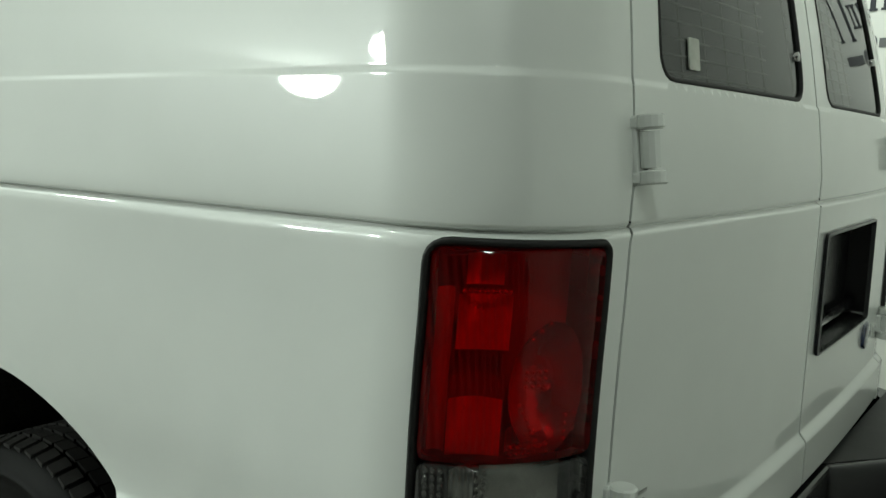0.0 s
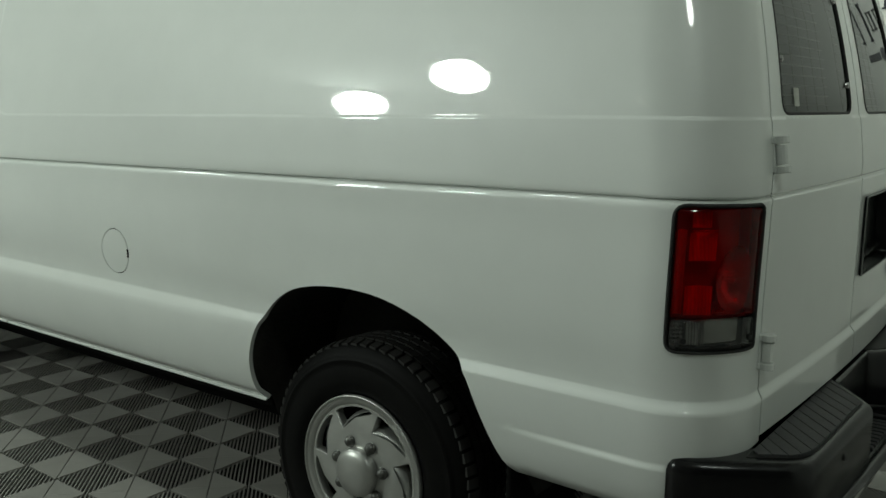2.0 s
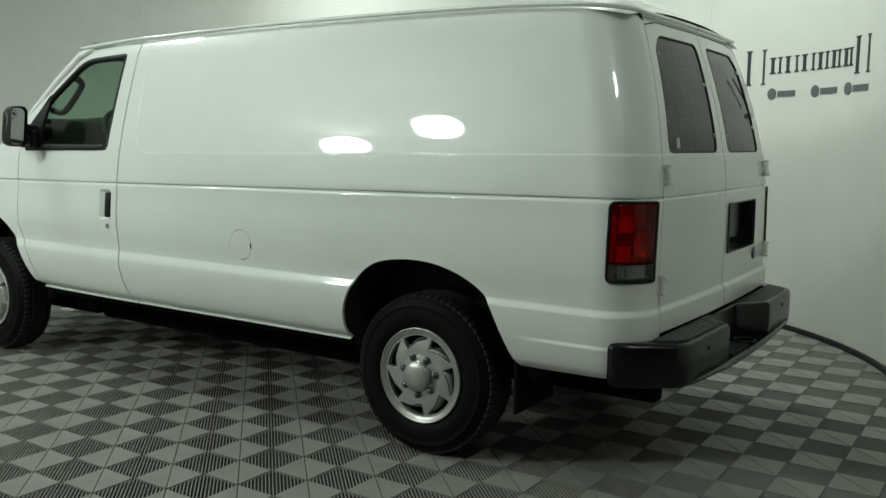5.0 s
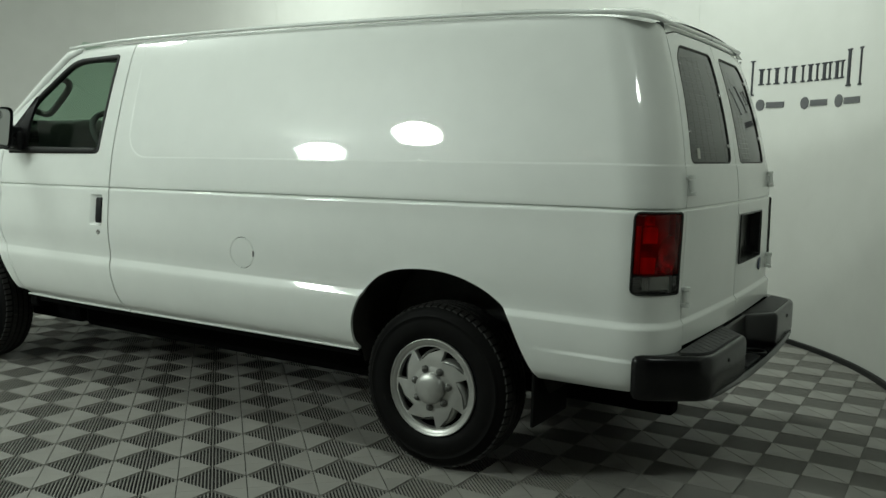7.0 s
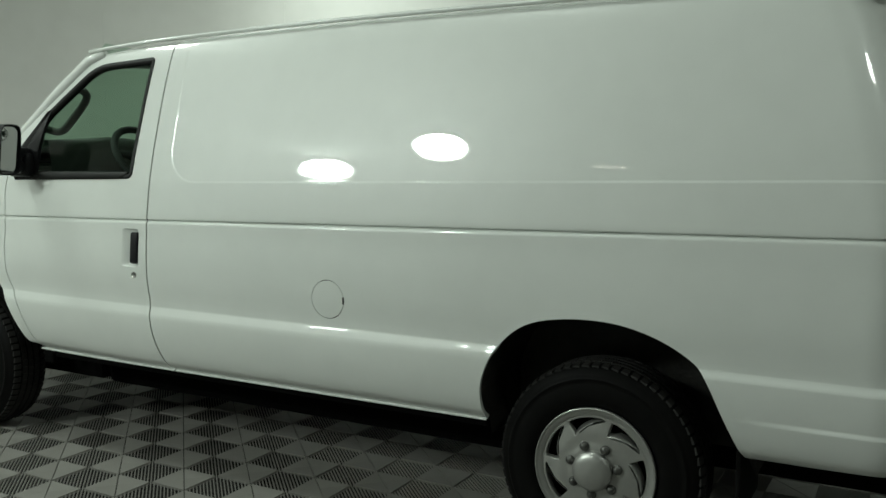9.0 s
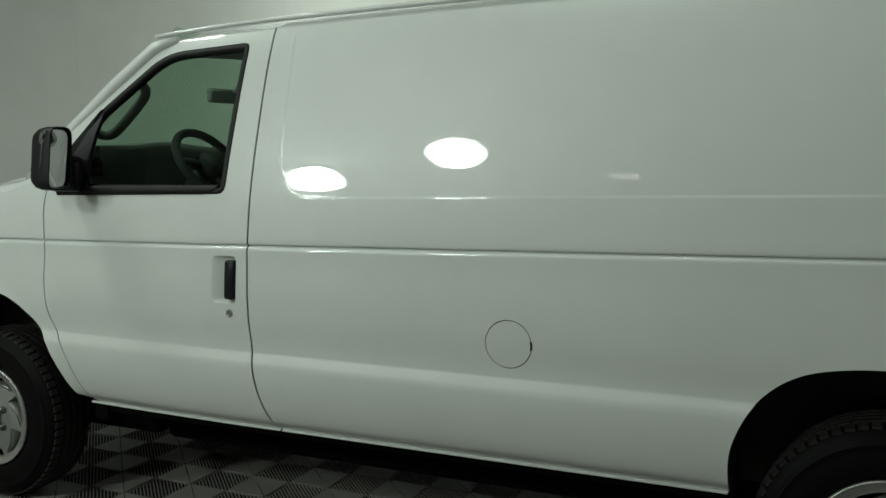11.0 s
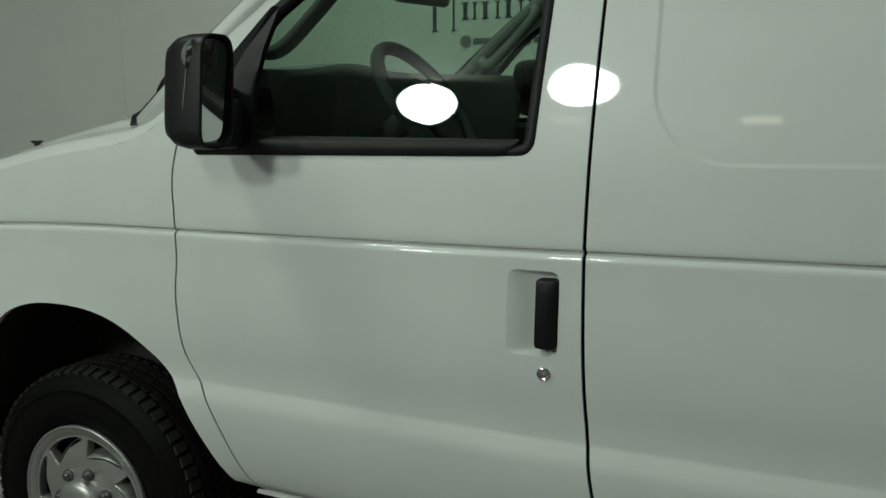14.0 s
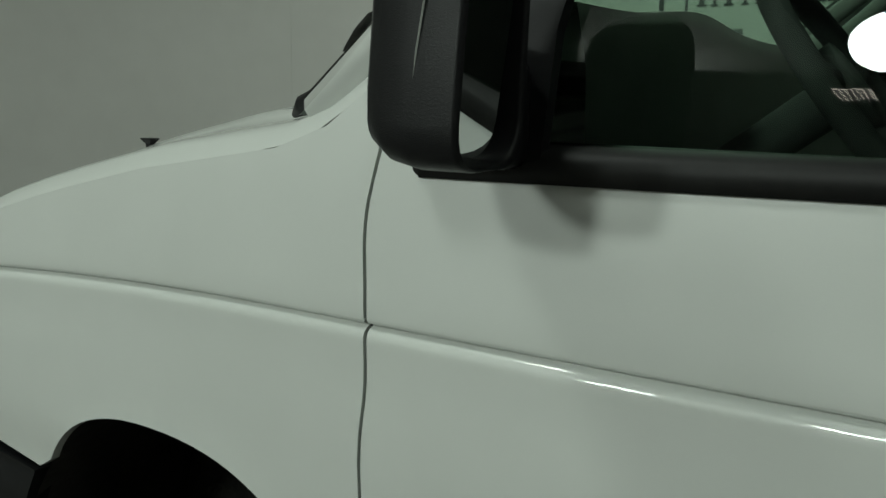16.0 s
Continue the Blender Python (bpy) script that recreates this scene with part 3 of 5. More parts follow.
side_outline = [(p[0] + 1.5 * GAP, p[1]) for p in DOOR_SEAM]
side_outline += [(u, roof_z(u)) for u in np.linspace(-2.05, 1.10, 60)]
side_outline += [(1.147, 1.93), (1.147, 1.5), (1.147, 1.0), (1.147, 0.66), (1.10, 0.655), (1.0, 0.655), (0.925, 0.655), (0.90, 0.62), (0.90, 0.495)]
side_outline += [p for p in reversed(REAR_ARCH) if p[1] > 0.485]
side_outline += [(-0.435, 0.478)]
side_outline = [p for k, p in enumerate(side_outline) if k == 0 or math.dist(p, side_outline[k - 1]) > 0.004]
sheet("side_panel", side_outline, [lamp_hole, cap_hole], hem=0.015, extra=emboss_pts + arch_pts + lamp_pts + seam_pts(DOOR_SEAM), label="smooth white pressed-steel cargo side")
sheet("fuel_door", [(cap_c[0] + (cap_r - 0.003) * math.cos(k * math.pi / 24), cap_c[1] + (cap_r - 0.003) * math.sin(k * math.pi / 24)) for k in range(48)], hem=0.01, label="round white fuel filler door")

# driver's door
WINDOW = rounded([(-2.232, 1.351), (-2.196, 1.912), (-2.60, 1.893), (-2.90, 1.678), (-3.10, 1.48), (-3.105, 1.336)], [0.035, 0.03, 0.09, 0.0, 0.05, 0.02])
POCKET = rounded([(-2.275, 0.952), (-2.165, 0.952), (-2.165, 1.126), (-2.275, 1.126)], 0.022)
door_outline = [(p[0] - 1.3 * GAP, p[1]) for p in DOOR_SEAM] + [(-2.25, 1.962), (-2.45, 1.952), (-2.62, 1.94), (-2.68, 1.92), (-2.90, 1.765), (-3.06, 1.628), (-3.19, 1.50), (-3.185, 1.44)]
door_outline += [(p[0] + GAP, p[1]) for p in reversed(FRONT_SEAM)]
door = sheet("front_door", door_outline, [WINDOW, POCKET], extra=seam_pts(DOOR_SEAM) + seam_pts(FRONT_SEAM), label="white front door with a black-framed window")

# front fender
fender = [(p[0] - GAP, p[1]) for p in FRONT_SEAM if p[1] > 0.50]
FENDER_TOP = [(-3.19, 1.435), (-3.25, 1.390), (-3.34, 1.358), (-3.43, 1.344), (-3.62, 1.315), (-3.80, 1.276), (-3.90, 1.252), (-4.01, 1.222), (-4.2, 1.15)]
fender += FENDER_TOP + [(-4.2, 0.835), (-3.95, 0.803), (-3.868, 0.792)]
fender += [p for p in FRONT_ARCH if p[1] > 0.81 or p[0] > -3.4 and p[1] > 0.5]
fender_extra = []
for off in (0.010, 0.022, 0.035, 0.05, 0.065):
    for (x0, z0), (x1, z1) in zip(FRONT_ARCH, FRONT_ARCH[1:]):
        d = Vector((z0 - z1, x1 - x0)).normalized()
        fender_extra.append((x0 + d.x * off, z0 + d.y * off))
sheet("front_fender", fender, label="white front wing round the wheel arch", extra=fender_extra + seam_pts(FRONT_SEAM))
sheet("front_end", [(-4.206, 0.45), (-4.206, 1.14), (-5.04, 1.14), (-5.04, 0.45)])
sheet("front_end", [(-4.206, 0.45), (-4.206, 1.14), (-5.04, 1.14), (-5.04, 0.45)], mirror=True)

for side in (False, True):
    sheet("front_bumper", [(-5.04, 0.42), (-5.04, 0.79), (-4.3, 0.80), (-4.05, 0.797), (-3.875, 0.783), (-3.90, 0.62), (-3.93, 0.42)], mat=BLACK, hem=0.04, offset=0.006, mirror=side, step=0.06, label="black front bumper")

# far side: one plain sheet with its arches and the passenger window
far = [(-4.2, 0.62), (-4.2, 1.15)] + FENDER_TOP[::-1][1:] + [(-3.19, 1.50), (-2.9, 1.765), (-2.66, 1.93)] + [(u, roof_z(u)) for u in np.linspace(-2.5, 1.10, 40)]
far += [(1.147, 1.93), (1.147, 0.66), (0.90, 0.655), (0.90, 0.49)] + [p for p in reversed(REAR_ARCH) if p[1] > 0.485] + [(-2.95, 0.48)]
far += [p for p in reversed(FRONT_ARCH) if p[1] > 0.62 or p[0] > -3.4 and p[1] > 0.5]
sheet("side_panel", far, [WINDOW], mirror=True, step=0.06)

# tail doors
REAR_WIN = rounded([(1.225, 1.391), (1.846, 1.391), (1.846, 1.885), (1.30, 1.885), (1.228, 1.82)], [0.045, 0.05, 0.05, 0.06, 0.03])
PLATE = rounded([(1.395, 0.918), (1.878, 0.918), (1.878, 1.150), (1.395, 1.150)], 0.012)
tail = [(1.153, 0.672), (1.926, 0.672), (1.926, 1.936), (1.30, 1.936), (1.153, 1.915)]
door_l = sheet("rear_door", tail, [REAR_WIN], label="white rear door with a dark window")
door_r = sheet("rear_door", tail, [REAR_WIN, PLATE], mirror=True, label="white rear door with a dark window and plate recess")


def body_point(u, z, out=0.0, flip=False):
    p = surf(u, z) + surf_normal(u, z) * out
    return Vector((p.x, -p.y, p.z)) if flip else p


def pane(name, loop, mat, parent, out=-0.006, flip=False, label="", step=0.025, lean=0.0):
    me = panel_mesh(name, loop, (), mat, hem=0.004, step=step, mirror=flip, offset=out, lean=lean)
    ob = new(name, me)
    ob.parent = parent
    if label:
        tagged(ob, label)
    return ob


def band(name, loop, width, mat, parent, out=0.003, depth=0.012, flip=False, label=""):
    """A frame of even width just inside a closed line on the body."""
    pts = densify(loop, 0.025)
    c = Vector((sum(p[0] for p in pts) / len(pts), sum(p[1] for p in pts) / len(pts)))
    n = len(pts)
    area = sum(pts[k][0] * pts[(k + 1) % n][1] - pts[(k + 1) % n][0] * pts[k][1] for k in range(n))
    sgn = 1 if area > 0 else -1
    inner = []
    for k in range(n):
        d = Vector(pts[(k + 1) % n]) - Vector(pts[k - 1])
        m = Vector((-d.y, d.x)).normalized() * sgn
        inner.append(tuple(Vector(pts[k]) + m * width))
    bm = bmesh.new()
    rows = []
    for a, b in zip(pts, inner):
        mid = ((a[0] + b[0]) / 2, (a[1] + b[1]) / 2)
        rows.append([bm.verts.new(body_point(*a, out - depth, flip)), bm.verts.new(body_point(*a, out * 0.3, flip)), bm.verts.new(body_point(*mid, out, flip)), bm.verts.new(body_point(*b, out * 0.2, flip)), bm.verts.new(body_point(*b, out - depth, flip))])
    for q, w in zip(rows, rows[1:] + rows[:1]):
        for k in range(4):
            bm.faces.new((q[k], w[k], w[k + 1], q[k + 1]))
    bmesh.ops.recalc_face_normals(bm, faces=bm.faces)
    return part(name, bm, mat, parent, label, True)


g = pane("window_glass", WINDOW, SIDE_GLASS, door, -0.026, label="clear greenish side glass", lean=0.032)
band("window_seal", WINDOW, 0.022, GASKET, door, depth=0.032)
pane("window_glass", WINDOW, SIDE_GLASS, van, -0.010, True)
band("window_seal", WINDOW, 0.022, GASKET, van, flip=True)
for d, flip in ((door_l, False), (door_r, True)):
    pane("window_glass", REAR_WIN, REAR_GLASS, d, -0.004, flip, "dark tinted rear glass")
    band("window_seal", REAR_WIN, 0.007, GASKET, d, 0.002, flip=flip)

# sloping window sill strip under the driver's glass
bm = bmesh.new()
rows = []
for k in range(25):
    u = -3.09 + 0.828 * k / 24
    lift = 0.030 * smooth((u + 2.300) / 0.04)
    drop = 0.0183 * (-2.26 - u)
    rows.append([bm.verts.new(body_point(u, z - drop, o)) for z, o in ((1.353 + lift, -0.012), (1.350 + lift, 0.004), (max(1.372, 1.354 + lift), 0.005), (1.384, 0.002), (1.388 + drop, -0.034))])
for q, w in zip(rows, rows[1:]):
    for k in range(4):
        bm.faces.new((q[k], w[k], w[k + 1], q[k + 1]))
part("sill_strip", bm, GASKET, door, "black sill strip under the glass", True)
# division bar and black triangle at the front of the window
bm = bmesh.new()
rows = []
for a, b in (((-3.10, 1.36), (-2.93, 1.36)), ((-3.10, 1.48), (-2.93, 1.50)), ((-3.0, 1.578), (-2.915, 1.58)), ((-2.905, 1.675), (-2.88, 1.675))):
    rows.append([bm.verts.new(body_point(*a, 0.004)), bm.verts.new(body_point((a[0] + b[0]) / 2, (a[1] + b[1]) / 2, 0.012)), bm.verts.new(body_point(*b, 0.004)), bm.verts.new(body_point(*b, -0.012))])
for q, w in zip(rows, rows[1:]):
    for k in range(3):
        bm.faces.new((q[k], w[k], w[k + 1], q[k + 1]))
part("mirror_sail", bm, BLACK, door, "black triangle that carries the mirror")

# handle pocket, lever and lock
bm = bmesh.new()
rings = []
pk = densify(POCKET, 0.02)
cu, cz = -2.22, 1.039
for su, sz, out in ((1.0, 1.0, 0.0), (0.96, 0.99, -0.0010), (0.88, 0.975, -0.0035), (0.76, 0.95, -0.009), (0.58, 0.91, -0.017), (0.42, 0.86, -0.022)):
    rings.append([bm.verts.new(body_point(-2.167 + (p[0] + 2.167) * su - 0.004 * (1 - sz) / 0.14, cz + (p[1] - cz) * sz, out)) for p in pk])
for q, w in zip(rings, rings[1:]):
    for k in range(len(q)):
        bm.faces.new((q[k], q[(k + 1) % len(q)], w[(k + 1) % len(q)], w[k]))
bm.faces.new(rings[-1])
bmesh.ops.recalc_face_normals(bm, faces=bm.faces)
part("handle_pocket", bm, PAINT, door, "recessed white pocket", True)
bm = bmesh.new()
rows = []
lev = densify(rounded([(-2.213, 0.968), (-2.170, 0.968), (-2.170, 1.110), (-2.213, 1.110)], 0.010), 0.015)
for sc, out in ((1.0, -0.02), (1.0, 0.002), (0.97, 0.005), (0.90, 0.0065)):
    rows.append([bm.verts.new(body_point(-2.1915 + (p[0] + 2.1915) * sc, 1.039 + (p[1] - 1.039) * sc, out)) for p in lev])
for q, w in zip(rows, rows[1:]):
    for k in range(len(q)):
        bm.faces.new((q[k], q[(k + 1) % len(q)], w[(k + 1) % len(q)], w[k]))
bm.faces.new(rows[-1])
bmesh.ops.recalc_face_normals(bm, faces=bm.faces)
part("door_handle", bm, BLACK, door, "black lever handle", True)
bm = bmesh.new()
rings = []
for r, out in ((0.0145, -0.001), (0.0145, 0.003), (0.0115, 0.005), (0.0105, 0.003), (0.0005, 0.004)):
    rings.append([bm.verts.new(body_point(-2.192 + r * math.cos(k * math.pi / 10), 0.917 + r * math.sin(k * math.pi / 10), out)) for k in range(20)])
for q, w in zip(rings, rings[1:]):
    for k in range(20):
        bm.faces.new((q[k], q[(k + 1) % 20], w[(k + 1) % 20], w[k]))
part("lock", bm, CHROME, door, "round chrome lock", True)

# thumb notch on the fuel door
bm = bmesh.new()
tube(bm, [body_point(-1.034, 0.874, 0.001), body_point(-1.032, 0.888, 0.0015), body_point(-1.034, 0.902, 0.001)], 0.0035, 8)
part("finger_notch", bm, GASKET, van)


# dark backing behind the seams
def lining(name, loop, out, flip=False):
    ob = new(name, panel_mesh(name, loop, (), DARK, hem=0.002, step=0.08, mirror=flip, offset=out))
    ob.parent = van
    return ob


def strip_loop(line, w):
    return [(p[0] - w, p[1]) for p in line] + [(p[0] + w, p[1]) for p in reversed(line)]


lining("seam_backing", strip_loop(FRONT_SEAM, 0.03), -0.007)
lining("seam_backing", strip_loop(DOOR_SEAM, 0.03), -0.007)
lining("seam_backing", [(1.12, 0.67), (1.18, 0.67), (1.18, 1.92), (1.12, 1.92)], -0.007)
lining("seam_backing", [(1.12, 0.67), (1.18, 0.67), (1.18, 1.92), (1.12, 1.92)], -0.007, True)
lining("seam_backing", [(1.90, 0.67), (1.93, 0.67), (1.93, 1.92), (1.90, 1.92)], -0.007)
lining("seam_backing", [(1.90, 0.67), (1.93, 0.67), (1.93, 1.92), (1.90, 1.92)], -0.007, True)
lining("fuel_recess", [(cap_c[0] + 0.09 * math.cos(k * math.pi / 12), cap_c[1] + 0.09 * math.sin(k * math.pi / 12)) for k in range(24)], -0.006)


# roof with its drip rail
def roof_point(s, t):
    u = -2.62 + (1.08 + 2.62) * s
    e = surf(min(u, 0.82), roof_z(u))
    half = -e.y
    q = 2 * t - 1
    x = u if u < 0.7 else 0.7 + (u - 0.7) * 0.40
    half *= 1 - 0.55 * smooth((u - 0.78) / 0.5) * 0.2
    return Vector((x, q * half, roof_z(u) - 0.012 + 0.115 * (1 - abs(q) ** 2.6) * (1 - 0.5 * smooth((u - 0.6) / 0.5))))


bm = bmesh.new()
grid(bm, roof_point, 60, 30)
part("roof", bm, PAINT, van, "white roof", True)
bm = bmesh.new()
rail = [surf(u, roof_z(u)) + Vector((0, -0.012, 0.016 + 0.0)) for u in np.linspace(-2.66, 0.80, 50)]
rail += [surf(u, roof_z(u)) + Vector((0.012 * smooth((u - 0.8) / 0.3), -0.012 * (1 - smooth((u - 0.8) / 0.3)), 0.016)) for u in np.linspace(0.83, 1.93, 24)]
tube(bm, rail, 0.0095, 8)
part("drip_rail", bm, PAINT, van, "white drip rail along the roof edge", True)
bm = bmesh.new()
tube(bm, [(p.x, -p.y, p.z) for p in rail], 0.0095, 8)
part("drip_rail", bm, PAINT, van, "", True)
header = [(1.153, 1.921), (1.30, 1.942), (1.93, 1.942), (1.93, 1.985), (1.153, 1.985)]
sheet("rear_header", header)
sheet("rear_header", header, mirror=True)


# turned-up flange along the foot of the side
for x0, x1 in ((-2.985, -2.032), (-2.026, -0.439)):
    bm = bmesh.new()
    rows = []
    for k in range(31):
        x = x0 + (x1 - x0) * k / 30
        h = half_width(x, 0.482)
        rows.append([bm.verts.new((x, -h - d, z)) for d, z in ((-0.004, 0.481), (0.003, 0.4785), (0.0045, 0.476), (0.0045, 0.4725), (-0.002, 0.470))])
    for q, w in zip(rows, rows[1:]):
        for k in range(4):
            bm.faces.new((q[k], w[k], w[k + 1], q[k + 1]))
    part("sill_flange", bm, PAINT, van, "", True)

# windscreen, pillars, bonnet
for sy in (-1, 1):
    bm = bmesh.new()
    tube(bm, [(-3.30, sy * 0.875, 1.40), (-3.10, sy * 0.862, 1.575), (-2.85, sy * 0.838, 1.775), (-2.66, sy * 0.815, 1.918), (-2.56, sy * 0.805, 1.945)], [0.034, 0.034, 0.033, 0.028, 0.018], 10)
    part("windscreen_pillar", bm, PAINT, van, "", True)
bm = bmesh.new()
grid(bm, lambda s, t: Vector((-3.36 + 0.78 * t - 0.10 * (1 - (2 * s - 1) ** 2), (2 * s - 1) * (0.86 - 0.07 * t), 1.40 + 0.60 * t)), 16, 8)
part("windscreen", bm, SIDE_GLASS, van, "clear windscreen", True)


def bonnet_point(s, t):
    x = -3.19 - (4.24 - 3.19) * t
    xs = [-p[0] for p in FENDER_TOP]
    edge = float(np.interp(-x, xs, [p[1] for p in FENDER_TOP]))
    q = 2 * s - 1
    half = half_width(x, edge) if x > -4.03 else -surf(x, edge).y
    a = abs(q)
    crown = 0.058 * (1 - a ** 9) ** 0.7 + 0.03 * smooth((0.82 - a) / 0.12) * smooth(t / 0.1)
    fall = 0.10 * smooth((t - 0.86) / 0.14) ** 2
    return Vector((x, math.copysign(half * (a if a < 0.86 else 1 - (1 - a) ** 1.6 * 0.14 / 0.14 ** 1.6), q), edge + crown * (1 - 0.7 * smooth((t - 0.85) / 0.15)) - fall))


bm = bmesh.new()
grid(bm, bonnet_point, 60, 30)
part("bonnet", bm, PAINT, van, "white bonnet and wing tops", True)
bm = bmesh.new()
grid(bm, lambda s, t: Vector((-3.30 - 0.16 * t, (2 * s - 1) * 0.80, 1.425 + 0.01 * math.sin(9 * s) - 0.02 * t)), 20, 3)
part("cowl", bm, BLACK, van, "black cowl under the windscreen", True)
bm = bmesh.new()
tube(bm, [(-3.38, -0.74, 1.43), (-3.33, -0.70, 1.455), (-3.27, -0.1, 1.50)], [0.014, 0.010, 0.006], 8)
part("wiper", bm, BLACK, van, "black windscreen wiper", True)
for x, y in ((-3.918, -0.68), (-3.90, 0.62)):
    bm = bmesh.new()
    rings = [[bm.verts.new((x + a * w, y + b * w, z)) for a, b in ((-1, -0.7), (1, -0.7), (1, 0.7), (-1, 0.7))] for w, z in ((0.006, 1.318), (0.007, 1.331), (0.015, 1.340), (0.015, 1.342))]
    for q, w in zip(rings, rings[1:]):
        for k in range(4):
            bm.faces.new((q[k], q[(k + 1) % 4], w[(k + 1) % 4], w[k]))
    bm.faces.new(rings[-1])
    part("washer_nozzle", bm, BLACK, van)
for sy in (-1, 1):
    bm = bmesh.new()
    tube(bm, [(-3.330, sy * 0.868, 1.425), (-3.126, sy * 0.855, 1.600), (-2.876, sy * 0.831, 1.796), (-2.69, sy * 0.805, 1.935)], 0.008, 8)
    part("windscreen_seal", bm, GASKET, van, "", True)
    bm = bmesh.new()
    tube(bm, [(-3.43, sy * 0.795, 1.398), (-3.405, sy * 0.80, 1.413), (-3.36, sy * 0.81, 1.430), (-3.31, sy * 0.84, 1.436)], [0.005, 0.016, 0.014, 0.008], 10)
    part("cowl_end", bm, BLACK, van, "black rubber cowl end", True)

# wheel wells, under-body
for arch, x0 in ((REAR_ARCH, 0.05), (FRONT_ARCH, -3.5)):
    for sy in (-1, 1):
        bm = bmesh.new()
        rows = []
        for p in arch:
            cx, cz = p[0] + (p[0] - x0) * 0.01, p[1] + 0.012
            rows.append([bm.verts.new((cx, sy * (half_width(p[0], p[1]) - 0.014), cz)), bm.verts.new((cx, sy * 0.62, cz))])
        for q, w in zip(rows, rows[1:]):
            bm.faces.new((q[0], w[0], w[1], q[1]))
        inner = [r[1] for r in rows]
        bm.faces.new(inner)
        part("wheel_well", bm, WELL, van)
# plain near-black boxes for the underside, added to block light beneath the van
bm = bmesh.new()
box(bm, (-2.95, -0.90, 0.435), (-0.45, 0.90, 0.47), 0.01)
part("underbody_occluder", bm, DARK, van)
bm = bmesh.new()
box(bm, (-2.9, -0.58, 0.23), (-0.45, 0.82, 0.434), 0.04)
part("underbody_occluder", bm, DARK, van)
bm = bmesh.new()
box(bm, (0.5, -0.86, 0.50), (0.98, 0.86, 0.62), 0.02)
part("underbody_occluder", bm, DARK, van)
bm = bmesh.new()
lathe(bm, [(0.0005, 0.09), (0.16, 0.09), (0.20, 0.105), (0.33, 0.10), (0.36, 0.07), (0.36, -0.07), (0.33, -0.10), (0.20, -0.105), (0.0005, -0.06)], 40)
bmesh.ops.rotate(bm, cent=(0, 0, 0), matrix=Matrix.Rotation(radians(90), 3, "X"), verts=bm.verts)
bmesh.ops.translate(bm, vec=(0.60, 0.05, 0.385), verts=bm.verts)
part("spare_wheel", bm, TYRE, van, "spare wheel slung under the tail", True)
bm = bmesh.new()
tube(bm, [(-0.5, 0.55, 0.30), (0.1, 0.62, 0.36), (0.7, 0.70, 0.33), (1.0, 0.80, 0.32)], 0.032, 10)
part("exhaust_pipe", bm, WELL, van, "", True)
# boards added behind the rear wheels to keep light from under the tail
for sy in (-1, 1):
    bm = bmesh.new()
    box(bm, (0.470, min(sy * 0.60, sy * 0.955), 0.27), (0.486, max(sy * 0.60, sy * 0.955), 0.52), 0.005)
    part("tail_light_block", bm, TYRE, van, "added black board behind the rear wheel that blocks light under the tail")
# plain box in the engine's place, added to keep the floor there dark
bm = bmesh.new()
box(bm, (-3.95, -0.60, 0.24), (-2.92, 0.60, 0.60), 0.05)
part("sump_light_block", bm, DARK, van)
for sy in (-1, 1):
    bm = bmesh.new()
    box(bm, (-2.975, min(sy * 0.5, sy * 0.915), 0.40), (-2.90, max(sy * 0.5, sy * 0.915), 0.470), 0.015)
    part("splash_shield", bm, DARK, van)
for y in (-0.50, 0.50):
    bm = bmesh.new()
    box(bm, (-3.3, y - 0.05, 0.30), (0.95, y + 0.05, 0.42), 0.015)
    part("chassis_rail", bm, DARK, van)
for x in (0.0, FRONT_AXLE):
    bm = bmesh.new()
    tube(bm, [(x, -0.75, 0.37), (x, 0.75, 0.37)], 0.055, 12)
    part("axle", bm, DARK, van)


